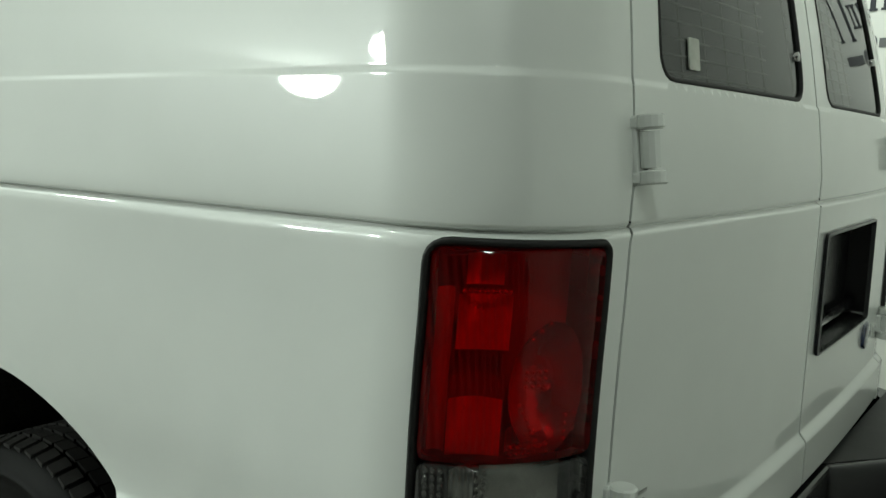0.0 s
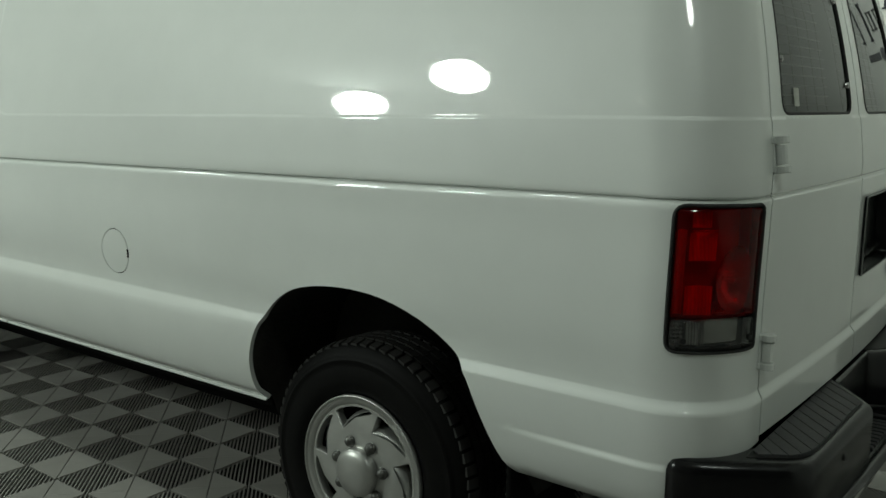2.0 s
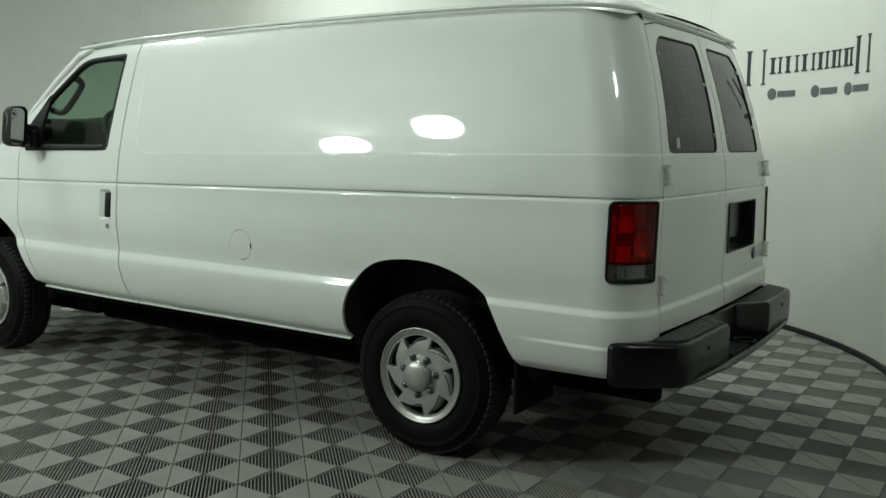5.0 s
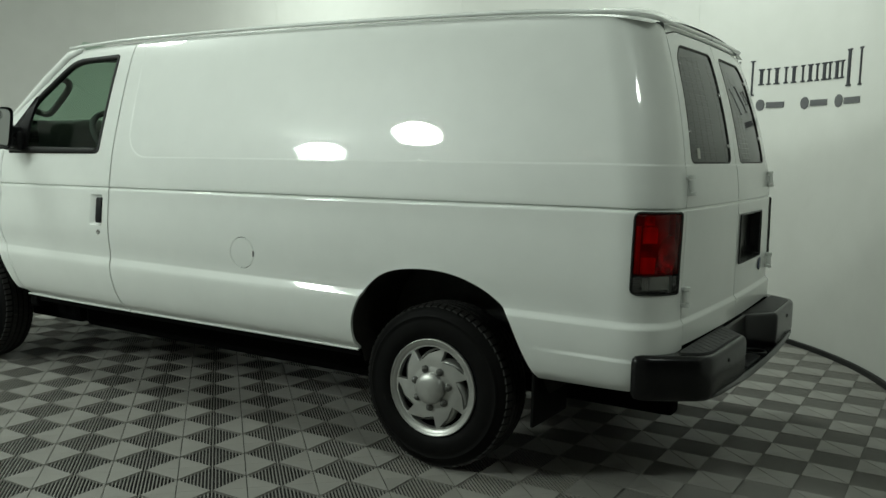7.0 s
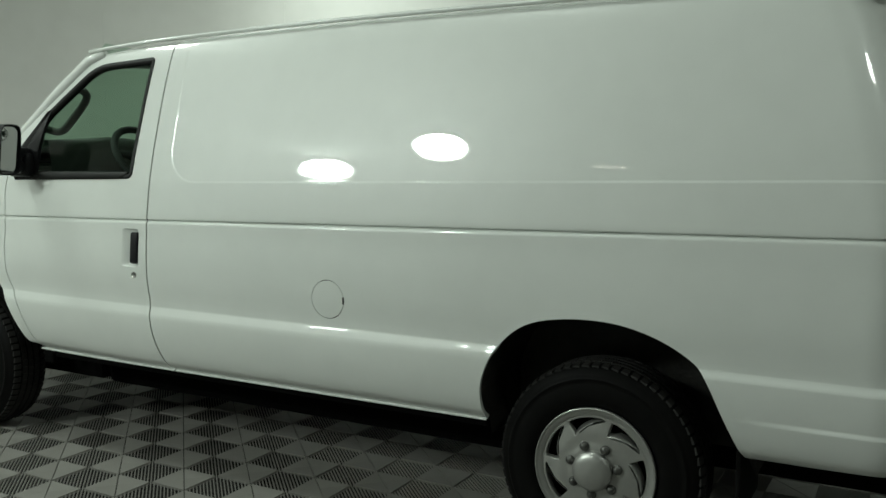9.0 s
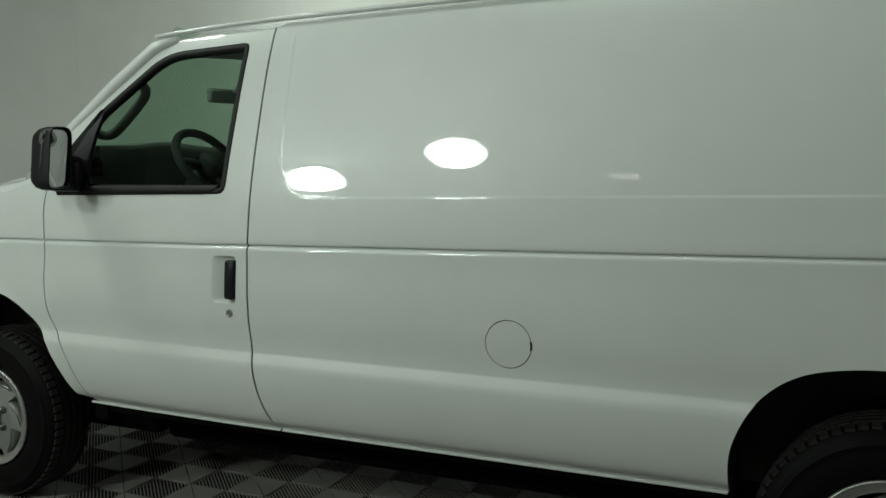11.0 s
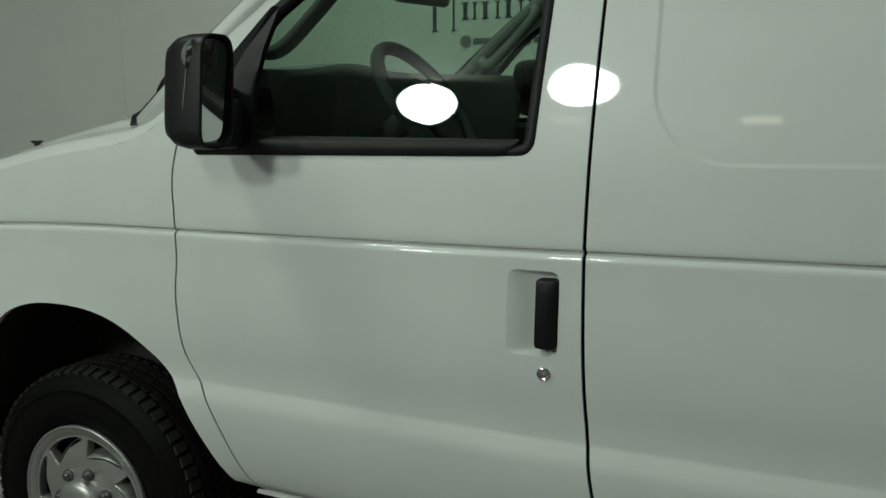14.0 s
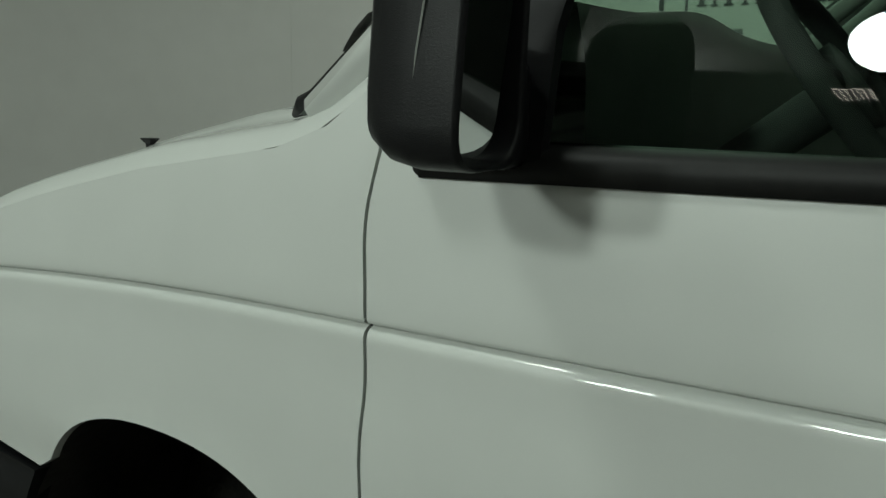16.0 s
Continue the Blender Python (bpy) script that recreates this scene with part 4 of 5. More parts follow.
# wheels
def wheel_meshes():
    out = {}
    bm = bmesh.new()
    R = WHEEL_Z
    lathe(bm, [(0.205, 0.075), (0.215, -0.10), (0.232, -0.116), (0.262, -0.122), (0.30, -0.1185), (0.314, -0.116), (0.318, -0.1185), (0.323, -0.1185), (0.327, -0.112), (0.336, -0.107), (0.352, -0.098), (0.362, -0.088), (R - 0.006, -0.07), (R - 0.006, 0.07), (0.352, 0.098), (0.30, 0.118), (0.24, 0.115), (0.205, 0.095)], 96)
    bmesh.ops.recalc_face_normals(bm, faces=bm.faces)
    out["tyre"] = mesh_of("tyre", bm, TYRE, True)
    bm = bmesh.new()
    n = 64
    for k in range(n):
        a0 = 2 * math.pi * k / n
        for lo, hi, off, fill in ((-0.094, -0.058, 0.0, 0.72), (-0.051, -0.020, 0.5, 0.93), (-0.014, 0.014, 0.0, 0.95), (0.020, 0.051, 0.5, 0.93), (0.058, 0.094, 0.0, 0.72)):
            a, b = a0 + off * math.pi / n, a0 + off * math.pi / n + 2 * math.pi / n * fill
            vs = []
            for r in (0.352, R):
                for ang, y in ((a, lo), (b, lo + 0.003), (b, hi), (a, hi - 0.003)):
                    rr = r - (0.008 if abs(y) > 0.08 else 0.0)
                    vs.append(bm.verts.new((rr * math.cos(ang), y, rr * math.sin(ang))))
            for f in ((4, 5, 6, 7), (0, 1, 5, 4), (1, 2, 6, 5), (2, 3, 7, 6), (3, 0, 4, 7)):
                bm.faces.new([vs[i] for i in f])
    bmesh.ops.recalc_face_normals(bm, faces=bm.faces)
    out["tread"] = mesh_of("tread", bm, TREAD, False)
    bm = bmesh.new()
    lathe(bm, [(0.186, -0.106), (0.1905, -0.1085), (0.1925, -0.1120), (0.2075, -0.1165), (0.2125, -0.1175), (0.2145, -0.1215), (0.2175, -0.1220), (0.2195, -0.1195), (0.2200, -0.108), (0.214, -0.10)], 112)
    out["rim"] = mesh_of("rim", bm, RIM, True)
    # pinwheel cover: seven slanted three-cornered openings with rolled edges
    spokes = 7
    outer = [(0.1915 * math.cos(2 * math.pi * k / 154), 0.1915 * math.sin(2 * math.pi * k / 154)) for k in range(154)]
    holes = []
    for k in range(spokes):
        a0 = 2 * math.pi * k / spokes
        arc = [(0.185, a0 + radians(d)) for d in (31, 38, 45, 52, 59, 66)]
        tip = [(r * math.cos(a), r * math.sin(a)) for r, a in [(0.128, a0 + radians(71)), (0.153, a0 + radians(47)), (0.179, a0 + radians(26))] + arc + [(0.184, a0 + radians(72))]]
        holes.append(densify(rounded(tip, [0.006, 0.0, 0.003, 0, 0, 0, 0, 0, 0, 0.005], 4), 0.006))

    def cover_y(x, z):
        r = math.hypot(x, z)
        y = -0.117 + 0.007 * smooth((r - 0.12) / 0.07) - 0.004 * smooth((0.098 - r) / 0.02)
        return y
    pts, edges = [], []
    for loop in [outer] + holes:
        k0 = len(pts)
        pts += loop
        edges += [(k0 + k, k0 + (k + 1) % len(loop)) for k in range(len(loop))]
    rim_pts = list(pts)
    for r in (0.03, 0.05, 0.066, 0.074, 0.082, 0.09, 0.098, 0.106, 0.114, 0.122, 0.13, 0.138, 0.146, 0.154, 0.162, 0.170, 0.178, 0.186):
        n = int(2 * math.pi * r / 0.009)
        for k in range(n):
            q = (r * math.cos(2 * math.pi * k / n), r * math.sin(2 * math.pi * k / n))
            if not any(inside(h, q) for h in holes) and min(math.dist(q, w) for w in rim_pts) > 0.0035:
                pts.append(q)
    v, e, f, *_ = delaunay_2d_cdt([Vector(q) for q in pts], edges, [], 0, 1e-7)
    bm = bmesh.new()
    bv = [bm.verts.new((q.x, cover_y(q.x, q.y), q.y)) for q in v]
    for tri in f:
        c = sum((v[k] for k in tri), Vector((0, 0))) / len(tri)
        if not any(inside(h, c) for h in holes):
            bm.faces.new([bv[k] for k in tri])
    for h in holes:
        cx, cz = sum(q[0] for q in h) / len(h), sum(q[1] for q in h) / len(h)
        ring = [min(bv, key=lambda w: (w.co.x - q[0]) ** 2 + (w.co.z - q[1]) ** 2) for q in h]
        lip = list(ring)
        for sc, dy in ((0.972, 0.0012), (0.955, 0.0045), (0.945, 0.026)):
            nxt = [bm.verts.new((cx + (q[0] - cx) * sc, cover_y(*q) + dy, cz + (q[1] - cz) * sc)) for q in h]
            for k in range(len(h)):
                bm.faces.new((ring[k], ring[(k + 1) % len(h)], nxt[(k + 1) % len(h)], nxt[k]))
            ring = nxt
        for k in range(len(lip)):
            edge = bm.edges.get((lip[k], lip[(k + 1) % len(lip)]))
            if edge:
                edge.smooth = False
    for w in [w for w in bm.verts if not w.link_faces]:
        bm.verts.remove(w)
    bmesh.ops.recalc_face_normals(bm, faces=bm.faces)
    out["wheel_cover"] = mesh_of("wheel_cover", bm, RIM, True)
    # a sloping scoop turns in along one side of each opening
    bm = bmesh.new()
    corner = Vector((0.187 * math.cos(radians(72)), 0.187 * math.sin(radians(72))))
    rows = []
    for i2 in range(11):
        f = i2 / 10
        r, ang = 0.128 + 0.050 * f + 0.006 * f * f, radians(71 - 44 * f)
        a = Vector((r * math.cos(ang), r * math.sin(ang)))
        row = []
        for j2 in range(9):
            v2 = 0.27 * j2 / 8
            q = a + (corner - a) * v2
            row.append(bm.verts.new((q.x, cover_y(q.x, q.y) + 0.0008 + 0.034 * (v2 / 0.27) ** 1.6, q.y)))
        rows.append(row)
    for q, w in zip(rows, rows[1:]):
        for j2 in range(8):
            bm.faces.new((q[j2], q[j2 + 1], w[j2 + 1], w[j2]))
    out["scoop"] = mesh_of("scoop", bm, RIM, True)
    bm = bmesh.new()
    lathe(bm, [(0.0700, -0.11), (0.0700, -0.138), (0.0688, -0.143), (0.064, -0.148), (0.054, -0.153), (0.035, -0.157), (0.0005, -0.159)], 56)
    out["hub_cap"] = mesh_of("hub_cap", bm, RIM, True)
    bm = bmesh.new()
    lathe(bm, [(0.0172, -0.10), (0.0172, -0.1245), (0.0158, -0.1262), (0.0150, -0.1240), (0.0140, -0.1290), (0.0115, -0.1340), (0.0065, -0.1370), (0.0005, -0.1378)], 14)
    out["lug_nut"] = mesh_of("lug_nut", bm, NUT, True)
    bm = bmesh.new()
    lathe(bm, [(0.0005, -0.06), (0.20, -0.06), (0.205, 0.0), (0.205, 0.08), (0.0005, 0.08)], 48)
    out["brake_drum"] = mesh_of("brake_drum", bm, DARK, True)
    return out


WHEEL = wheel_meshes()


def wheel(x, y, turn, flip):
    w = new("wheel", WHEEL["tyre"])
    w.parent = van
    w.matrix_basis = Matrix.Translation((x, y, WHEEL_Z)) @ (Matrix.Rotation(math.pi, 4, "Z") if flip else Matrix()) @ Matrix.Rotation(radians(turn), 4, "Y")
    tagged(w, "black all-season tyre with a silver wheel cover")
    for name in ("tread", "rim", "wheel_cover", "hub_cap", "brake_drum"):
        o = new(name, WHEEL[name])
        o.parent = w
        if name == "tread":
            tagged(o, kind="stuff")
    for k in range(7):
        o = new("scoop", WHEEL["scoop"])
        o.parent = w
        o.rotation_euler = (0, 2 * math.pi * k / 7, 0)
    for k in range(7):
        a = 2 * math.pi * (k + 0.20) / 7
        o = new("lug_nut", WHEEL["lug_nut"])
        o.parent = w
        o.location = (0.0875 * math.cos(a), 0, 0.0875 * math.sin(a))


wheel(0.0, -0.868, 0.4, False)
wheel(FRONT_AXLE, -0.858, -13, False)
wheel(0.0, 0.868, 20, True)
wheel(FRONT_AXLE, 0.858, 33, True)


# tail lamps
def lamp_at(u, z):
    """Where a spot of the lamp's own layout lies on the body."""
    return 0.8885 + (u - 0.898) * 1.0098, 0.893 + (z - 0.889) * 1.015


def lamp_point(u, z, out, flip):
    return body_point(*lamp_at(u, z), out, flip)


def lamp_piece(name, loop, out, mat, parent, flip, label="", depth=0.02, dome=0.0):
    pts = densify(loop, 0.02)
    c = (sum(p[0] for p in pts) / len(pts), sum(p[1] for p in pts) / len(pts))
    bm = bmesh.new()
    rings = []
    for sc, o in ((1.0, out - depth), (1.0, out), (0.97, out + 0.004), (0.7, out + 0.005 + dome), (0.35, out + 0.006 + dome), (0.0, out + 0.006 + dome)):
        rings.append([bm.verts.new(lamp_point(c[0] + (p[0] - c[0]) * sc, c[1] + (p[1] - c[1]) * sc, o, flip)) for p in pts])
    for q, w in zip(rings, rings[1:]):
        for k in range(len(q)):
            bm.faces.new((q[k], q[(k + 1) % len(q)], w[(k + 1) % len(q)], w[k]))
    bmesh.ops.recalc_face_normals(bm, faces=bm.faces)
    return part(name, bm, mat, parent, label, True)


def tail_lamp(flip):
    house = band("tail_lamp", lamp_hole, 0.008, GASKET, van, 0.008, 0.03, flip, "red tail lamp in a black frame, clear at its foot")
    lo, hi = 0.898, 1.103
    lamp_piece("red_lens", rounded([(lo, 0.957), (hi, 0.957), (hi, 1.189), (lo, 1.189)], 0.012), 0.001, LENS_TOP, house, flip, "glossy red lens")
    lamp_piece("clear_lens", rounded([(lo, 0.889), (hi, 0.889), (hi, 0.954), (lo, 0.954)], 0.012), 0.001, LENS_LOW, house, flip, "clear ribbed reversing lens")
    o = new("lamp_back", panel_mesh("lamp_back", [lamp_at(*q) for q in ((lo - 0.007, 0.884), (hi + 0.005, 0.884), (hi + 0.005, 1.194), (lo - 0.007, 1.194))], (), CARGO, hem=0.003, mirror=flip, offset=-0.05))
    o.parent = house
    for u0, z0, u1, z1, deep, mat in ((0.936, 1.146, 0.984, 1.180, -0.030, CHAMBER), (0.930, 1.078, 0.992, 1.137, -0.014, CHAMBER), (0.902, 0.961, 0.924, 1.142, -0.024, CHAMBER),
                                      (0.927, 0.961, 0.990, 1.024, -0.014, CHAMBER), (1.000, 0.961, 1.040, 0.985, -0.026, CHAMBER), (0.934, 0.898, 0.962, 0.946, -0.008, CHAMBER), (0.970, 0.896, 1.085, 0.948, -0.026, BOWL)):
        bm = bmesh.new()
        rows = []
        for k in range(7):
            rows.append([])
            for i2 in range(7):
                a, b = i2 / 6, k / 6
                dish = 0.018 * (1 - (2 * a - 1) ** 2) * (0.4 + 0.6 * b)
                rows[-1].append(bm.verts.new(lamp_point(u0 + (u1 - u0) * a, z0 + (z1 - z0) * b, deep - dish, flip)))
        for q, w in zip(rows, rows[1:]):
            for k in range(6):
                bm.faces.new((q[k], q[k + 1], w[k + 1], w[k]))
        part("reflector", bm, mat, house, "", True)
    # faceted bowl behind the bulb
    bm = bmesh.new()
    rows = [[bm.verts.new(lamp_point(1.044 + r * 0.050 * math.cos(k * math.pi / 12), 1.035 + r * 0.074 * math.sin(k * math.pi / 12), -0.046 + 0.038 * r * r, flip)) for k in range(24)] for r in (0.08, 0.25, 0.42, 0.58, 0.72, 0.86, 1.0)]
    for q, w in zip(rows, rows[1:]):
        for k in range(24):
            bm.faces.new((q[k], q[(k + 1) % 24], w[(k + 1) % 24], w[k]))
    part("reflector_bowl", bm, BOWL, house)
    for (u, z, r) in ((1.044, 1.035, 0.011), (1.075, 0.985, 0.006)):
        bm = bmesh.new()
        made = bmesh.ops.create_uvsphere(bm, u_segments=14, v_segments=10, radius=r)
        bmesh.ops.translate(bm, vec=lamp_point(u, z, -0.022, flip), verts=made["verts"])
        part("bulb", bm, CHROME, house, "", True)
    # prism beads that catch the lamps
    bm = bmesh.new()
    for u, z in [(1.016 + 0.008 * a, 1.038 + 0.008 * b) for a in range(4) for b in range(3)] + [(1.010 + 0.0045 * k, 1.018 - 0.008 * k) for k in range(7)] + [(1.072, 0.975 + 0.009 * k) for k in range(4)] + [(1.02 + 0.01 * k, 1.09 + 0.008 * k) for k in range(3)] + [(0.936 + 0.0065 * k, 1.1415) for k in range(9)] + [(1.002 + 0.0075 * k, 0.964 + 0.008 * b) for k in range(7) for b in range(2)] + [(0.906 + 0.009 * k, 0.898 + 0.009 * b) for k in range(3) for b in range(6)] + [(0.966 + 0.008 * k, 0.898 + 0.009 * b) for k in range(2) for b in range(6)]:
        made = bmesh.ops.create_icosphere(bm, subdivisions=2, radius=0.0036)
        bmesh.ops.translate(bm, vec=lamp_point(u, z, -0.012, flip), verts=made["verts"])
    tagged(part("prism_beads", bm, BEAD, house, "", True), kind="stuff")
    for u, z in ((0.928, 0.91), (1.085, 0.91)):
        bm = bmesh.new()
        rings = [[bm.verts.new(lamp_point(u + r * math.cos(k * math.pi / 6), z + r * math.sin(k * math.pi / 6), o2, flip)) for k in range(12)] for r, o2 in ((0.006, 0.002), (0.006, 0.009), (0.001, 0.009))]
        for q, w in zip(rings, rings[1:]):
            for k in range(12):
                bm.faces.new((q[k], q[(k + 1) % 12], w[(k + 1) % 12], w[k]))
        part("screw", bm, GASKET, house)


def lens_mat(name, tint, body, ribs, span):
    """A tinted moulded lens: part clear, part diffuse, with moulded ribs."""
    m = glass(name, tint, 0.02, 1.28)
    t = m.node_tree
    out = t.nodes["Material Output"]
    first = out.inputs[0].links[0].from_node
    dif = t.nodes.new("ShaderNodeBsdfPrincipled")
    dif.inputs["Base Color"].default_value = (*body, 1)
    dif.inputs["Roughness"].default_value = 0.06
    mix = t.nodes.new("ShaderNodeMixShader")
    coord = t.nodes.new("ShaderNodeTexCoord")
    wave = t.nodes.new("ShaderNodeTexWave")
    wave.inputs["Scale"].default_value = ribs
    wave.bands_direction = "Y"
    wave.inputs["Distortion"].default_value = 0.3
    t.links.new(coord.outputs["Object"], wave.inputs["Vector"])
    mr = t.nodes.new("ShaderNodeMapRange")
    mr.inputs["To Min"].default_value, mr.inputs["To Max"].default_value = span
    t.links.new(wave.outputs["Fac"], mr.inputs[0])
    t.links.new(mr.outputs[0], mix.inputs[0])
    t.links.new(first.outputs[0], mix.inputs[1])
    t.links.new(dif.outputs[0], mix.inputs[2])
    t.links.new(mix.outputs[0], out.inputs[0])
    return m


LENS_TOP = lens_mat("red_lens", (0.95, 0.022, 0.022), (0.36, 0.003, 0.004), 70.0, (0.05, 0.20))
LENS_LOW = lens_mat("clear_lens", (0.72, 0.72, 0.70), (0.09, 0.09, 0.087), 95.0, (0.10, 0.55))
CHAMBER = vary(material("lamp_chamber", (0.75, 0.75, 0.72), 0.34, 0.35), 90.0, (0.65, 0.65, 0.62), (0.85, 0.85, 0.82))
BOWL = vary(material("lamp_bowl", (0.5, 0.5, 0.48), 0.2, 0.9), 150.0, (0.4, 0.4, 0.38), (0.6, 0.6, 0.58))
BEAD = material("prism_bead", (0.9, 0.9, 0.88), 0.12, 0.95)
tail_lamp(False)
tail_lamp(True)


# hinges
def hinge(u, z, flip):
    bm = bmesh.new()
    p, n = surf(u, z), surf_normal(u, z)
    m = Matrix.Translation((p.x, -p.y if flip else p.y, p.z))
    nx = Vector((n.x, -n.y if flip else n.y, n.z))
    rot = nx.to_track_quat("X", "Z").to_matrix().to_4x4()
    s = 1 if flip else -1
    tube(bm, [(0.013, 0, -0.020), (0.013, 0, 0.022)], 0.0108, 12)
    for z0, z1 in ((-0.040, -0.023), (0.025, 0.042)):
        tube(bm, [(0.013, 0, z0), (0.013, 0, z0 + 0.002), (0.013, 0, z1 - 0.002), (0.013, 0, z1)], [0.0118, 0.0140, 0.0140, 0.0118], 14)
        box(bm, (-0.002, min(0, s * 0.014), z0 + 0.002), (0.006, max(0, s * 0.014), z1 - 0.002), 0.002)
    box(bm, (-0.003, min(0, -s * 0.022), -0.022), (0.008, max(0, -s * 0.022), 0.024), 0.003)
    box(bm, (-0.003, min(-s * 0.002, s * 0.012), -0.040), (0.004, max(-s * 0.002, s * 0.012), 0.042), 0.0015)
    bmesh.ops.recalc_face_normals(bm, faces=bm.faces)
    bmesh.ops.transform(bm, matrix=m @ rot @ Matrix.Diagonal((1.25, 1.3, 1.0, 1.0)), verts=bm.verts)
    part("hinge", bm, PAINT, van, "white painted door hinge")


for flip in (False, True):
    hinge(1.162, 1.303, flip)
    hinge(1.154, 0.866, flip)

# door furniture
bm = bmesh.new()
rings = []
pl = densify(PLATE, 0.03)
cu, cz = 1.6365, 1.034
for sc, o in ((1.03, 0.002), (1.03, 0.008), (0.99, 0.009), (0.97, 0.0), (0.94, -0.045)):
    rings.append([bm.verts.new(body_point(cu + (p[0] - cu) * sc, cz + (p[1] - cz) * sc, o, True)) for p in pl])
for q, w in zip(rings, rings[1:]):
    for k in range(len(q)):
        bm.faces.new((q[k], q[(k + 1) % len(q)], w[(k + 1) % len(q)], w[k]))
bm.faces.new(rings[-1])
bmesh.ops.recalc_face_normals(bm, faces=bm.faces)
plate_box = part("plate_recess", bm, BUMPER, door_r, "black number plate recess without a plate")
bm = bmesh.new()
rows = [[bm.verts.new(body_point(cu - 0.20 + 0.40 * k / 10, cz - 0.098 + dz, o, True)) for dz, o in ((0, -0.035), (0.02, -0.012), (0.03, -0.03))] for k in range(11)]
for q, w in zip(rows, rows[1:]):
    for k in range(2):
        bm.faces.new((q[k], w[k], w[k + 1], q[k + 1]))
part("recess_lip", bm, CHROME, plate_box)
bm = bmesh.new()
rings = [[bm.verts.new(body_point(1.36 + 1.25 * r * math.cos(k * math.pi / 12), 0.868 + r * math.sin(k * math.pi / 12), o, True)) for k in range(24)] for r, o in ((0.034, 0.0), (0.033, 0.006), (0.028, 0.009), (0.002, 0.010))]
for q, w in zip(rings, rings[1:]):
    for k in range(24):
        bm.faces.new((q[k], q[(k + 1) % 24], w[(k + 1) % 24], w[k]))
part("badge", bm, BADGE, door_r, "small dark blue oval badge", True)
for u, z, w in ((1.205, 0.869, 0.045), (1.205, 0.858, 0.038)):
    bm = bmesh.new()
    prism(bm, [(u, z), (u + w, z), (u + w, z + 0.0045), (u, z + 0.0045)], 0.0006, 0.0018, lambda x, y, o: body_point(x, y, o))
    part("lettering_bar", bm, STEEL, door_l, "small silver lettering as a plain bar")
bm = bmesh.new()
prism(bm, rounded([(1.322, 1.412), (1.358, 1.412), (1.358, 1.455), (1.322, 1.455)], 0.004), -0.003, -0.001, lambda x, y, o: body_point(x, y, o))
part("sticker", bm, LABEL, door_l, "small pale label on the glass")
for flip, d in ((False, door_l), (True, door_r)):
    for u, z in ((1.252, 1.80), (1.247, 1.52), (1.825, 1.70), (1.825, 1.47)):
        bm = bmesh.new()
        rings = [[bm.verts.new(body_point(u + r * math.cos(k * math.pi / 6), z + r * math.sin(k * math.pi / 6), o, flip)) for k in range(12)] for r, o in ((0.009, -0.004), (0.008, 0.003), (0.001, 0.005))]
        for q, w in zip(rings, rings[1:]):
            for k in range(12):
                bm.faces.new((q[k], q[(k + 1) % 12], w[(k + 1) % 12], w[k]))
        part("window_stud", bm, CHROME, d, "", True)
    # guard of thin bars inside the glass
    bm = bmesh.new()
    for k in range(18):
        z = 1.425 + 0.026 * k
        tube(bm, [body_point(u, z, -0.06, flip) for u in (1.24, 1.54, 1.84)], 0.0022, 5)
    for k in range(7):
        u = 1.25 + 0.097 * k
        tube(bm, [body_point(u, 1.41, -0.062, flip), body_point(u, 1.65, -0.062, flip), body_point(u, 1.88, -0.062, flip)], 0.0018, 5)
    part("window_guard", bm, STEEL, d, "steel wire guard behind the glass")

# rear step bumper
bumper = new("rear_bumper")
bumper.parent = van
tagged(bumper, "black step bumper with ribbed pads")


def bumper_plan(s, inset):
    """Half plan of the bumper, from its end on the side to the middle of the tail."""
    pts = [(0.915, -1.008), (0.965, -1.006), (1.03, -0.972), (1.10, -0.925), (1.163, -0.878), (1.187, -0.82), (1.194, -0.60), (1.199, -0.36), (1.202, 0.0)]
    P = curve_through(pts, 8)
    L = along(P)
    d = s * L[-1]
    i = max(k for k in range(len(L) - 1) if L[k] <= d + 1e-9)
    a, b = Vector(P[i]), Vector(P[i + 1])
    t = (b - a).normalized()
    n = Vector((t.y, -t.x))
    return a + t * (d - L[i]) - n * inset


BUMP_TOP = 0.655


def shift_in(poly, d):
    """A closed plan line moved inwards by d."""
    n = len(poly)
    area = sum(poly[k][0] * poly[(k + 1) % n][1] - poly[(k + 1) % n][0] * poly[k][1] for k in range(n))
    out = []
    for k in range(n):
        a, b, c = Vector(poly[k - 1]), Vector(poly[k]), Vector(poly[(k + 1) % n])
        u, w = (b - a).normalized(), (c - b).normalized()
        m = Vector((-u.y - w.y, u.x + w.x))
        m = m.normalized() * (d / max(0.5, m.normalized().dot(Vector((-u.y, u.x))))) if m.length > 1e-6 else Vector((0, 0))
        out.append(tuple(b + m * (1 if area > 0 else -1)))
    return out


def moulding(name, plan, rings, label=""):
    """A moulded block: a plan outline carried through (inset, height) rings, with a flat top."""
    bm = bmesh.new()
    rows = []
    for inset, z in rings:
        loop = shift_in(plan, inset) if inset else plan
        rows.append([bm.verts.new((x, y, z(x, y) if callable(z) else z)) for x, y in loop])
    n = len(plan)
    for q, w in zip(rows, rows[1:]):
        for k in range(n):
            bm.faces.new((q[k], q[(k + 1) % n], w[(k + 1) % n], w[k])).smooth = True
    bm.faces.new(rows[0][::-1])
    bm.faces.new(rows[-1])
    bmesh.ops.recalc_face_normals(bm, faces=bm.faces)
    return part(name, bm, BUMPER, bumper, label)


def belly(x, y):
    """Lower edge of the bumper: it sags a little towards the middle."""
    return 0.474 - 0.016 * smooth((0.75 - abs(y)) / 0.5)


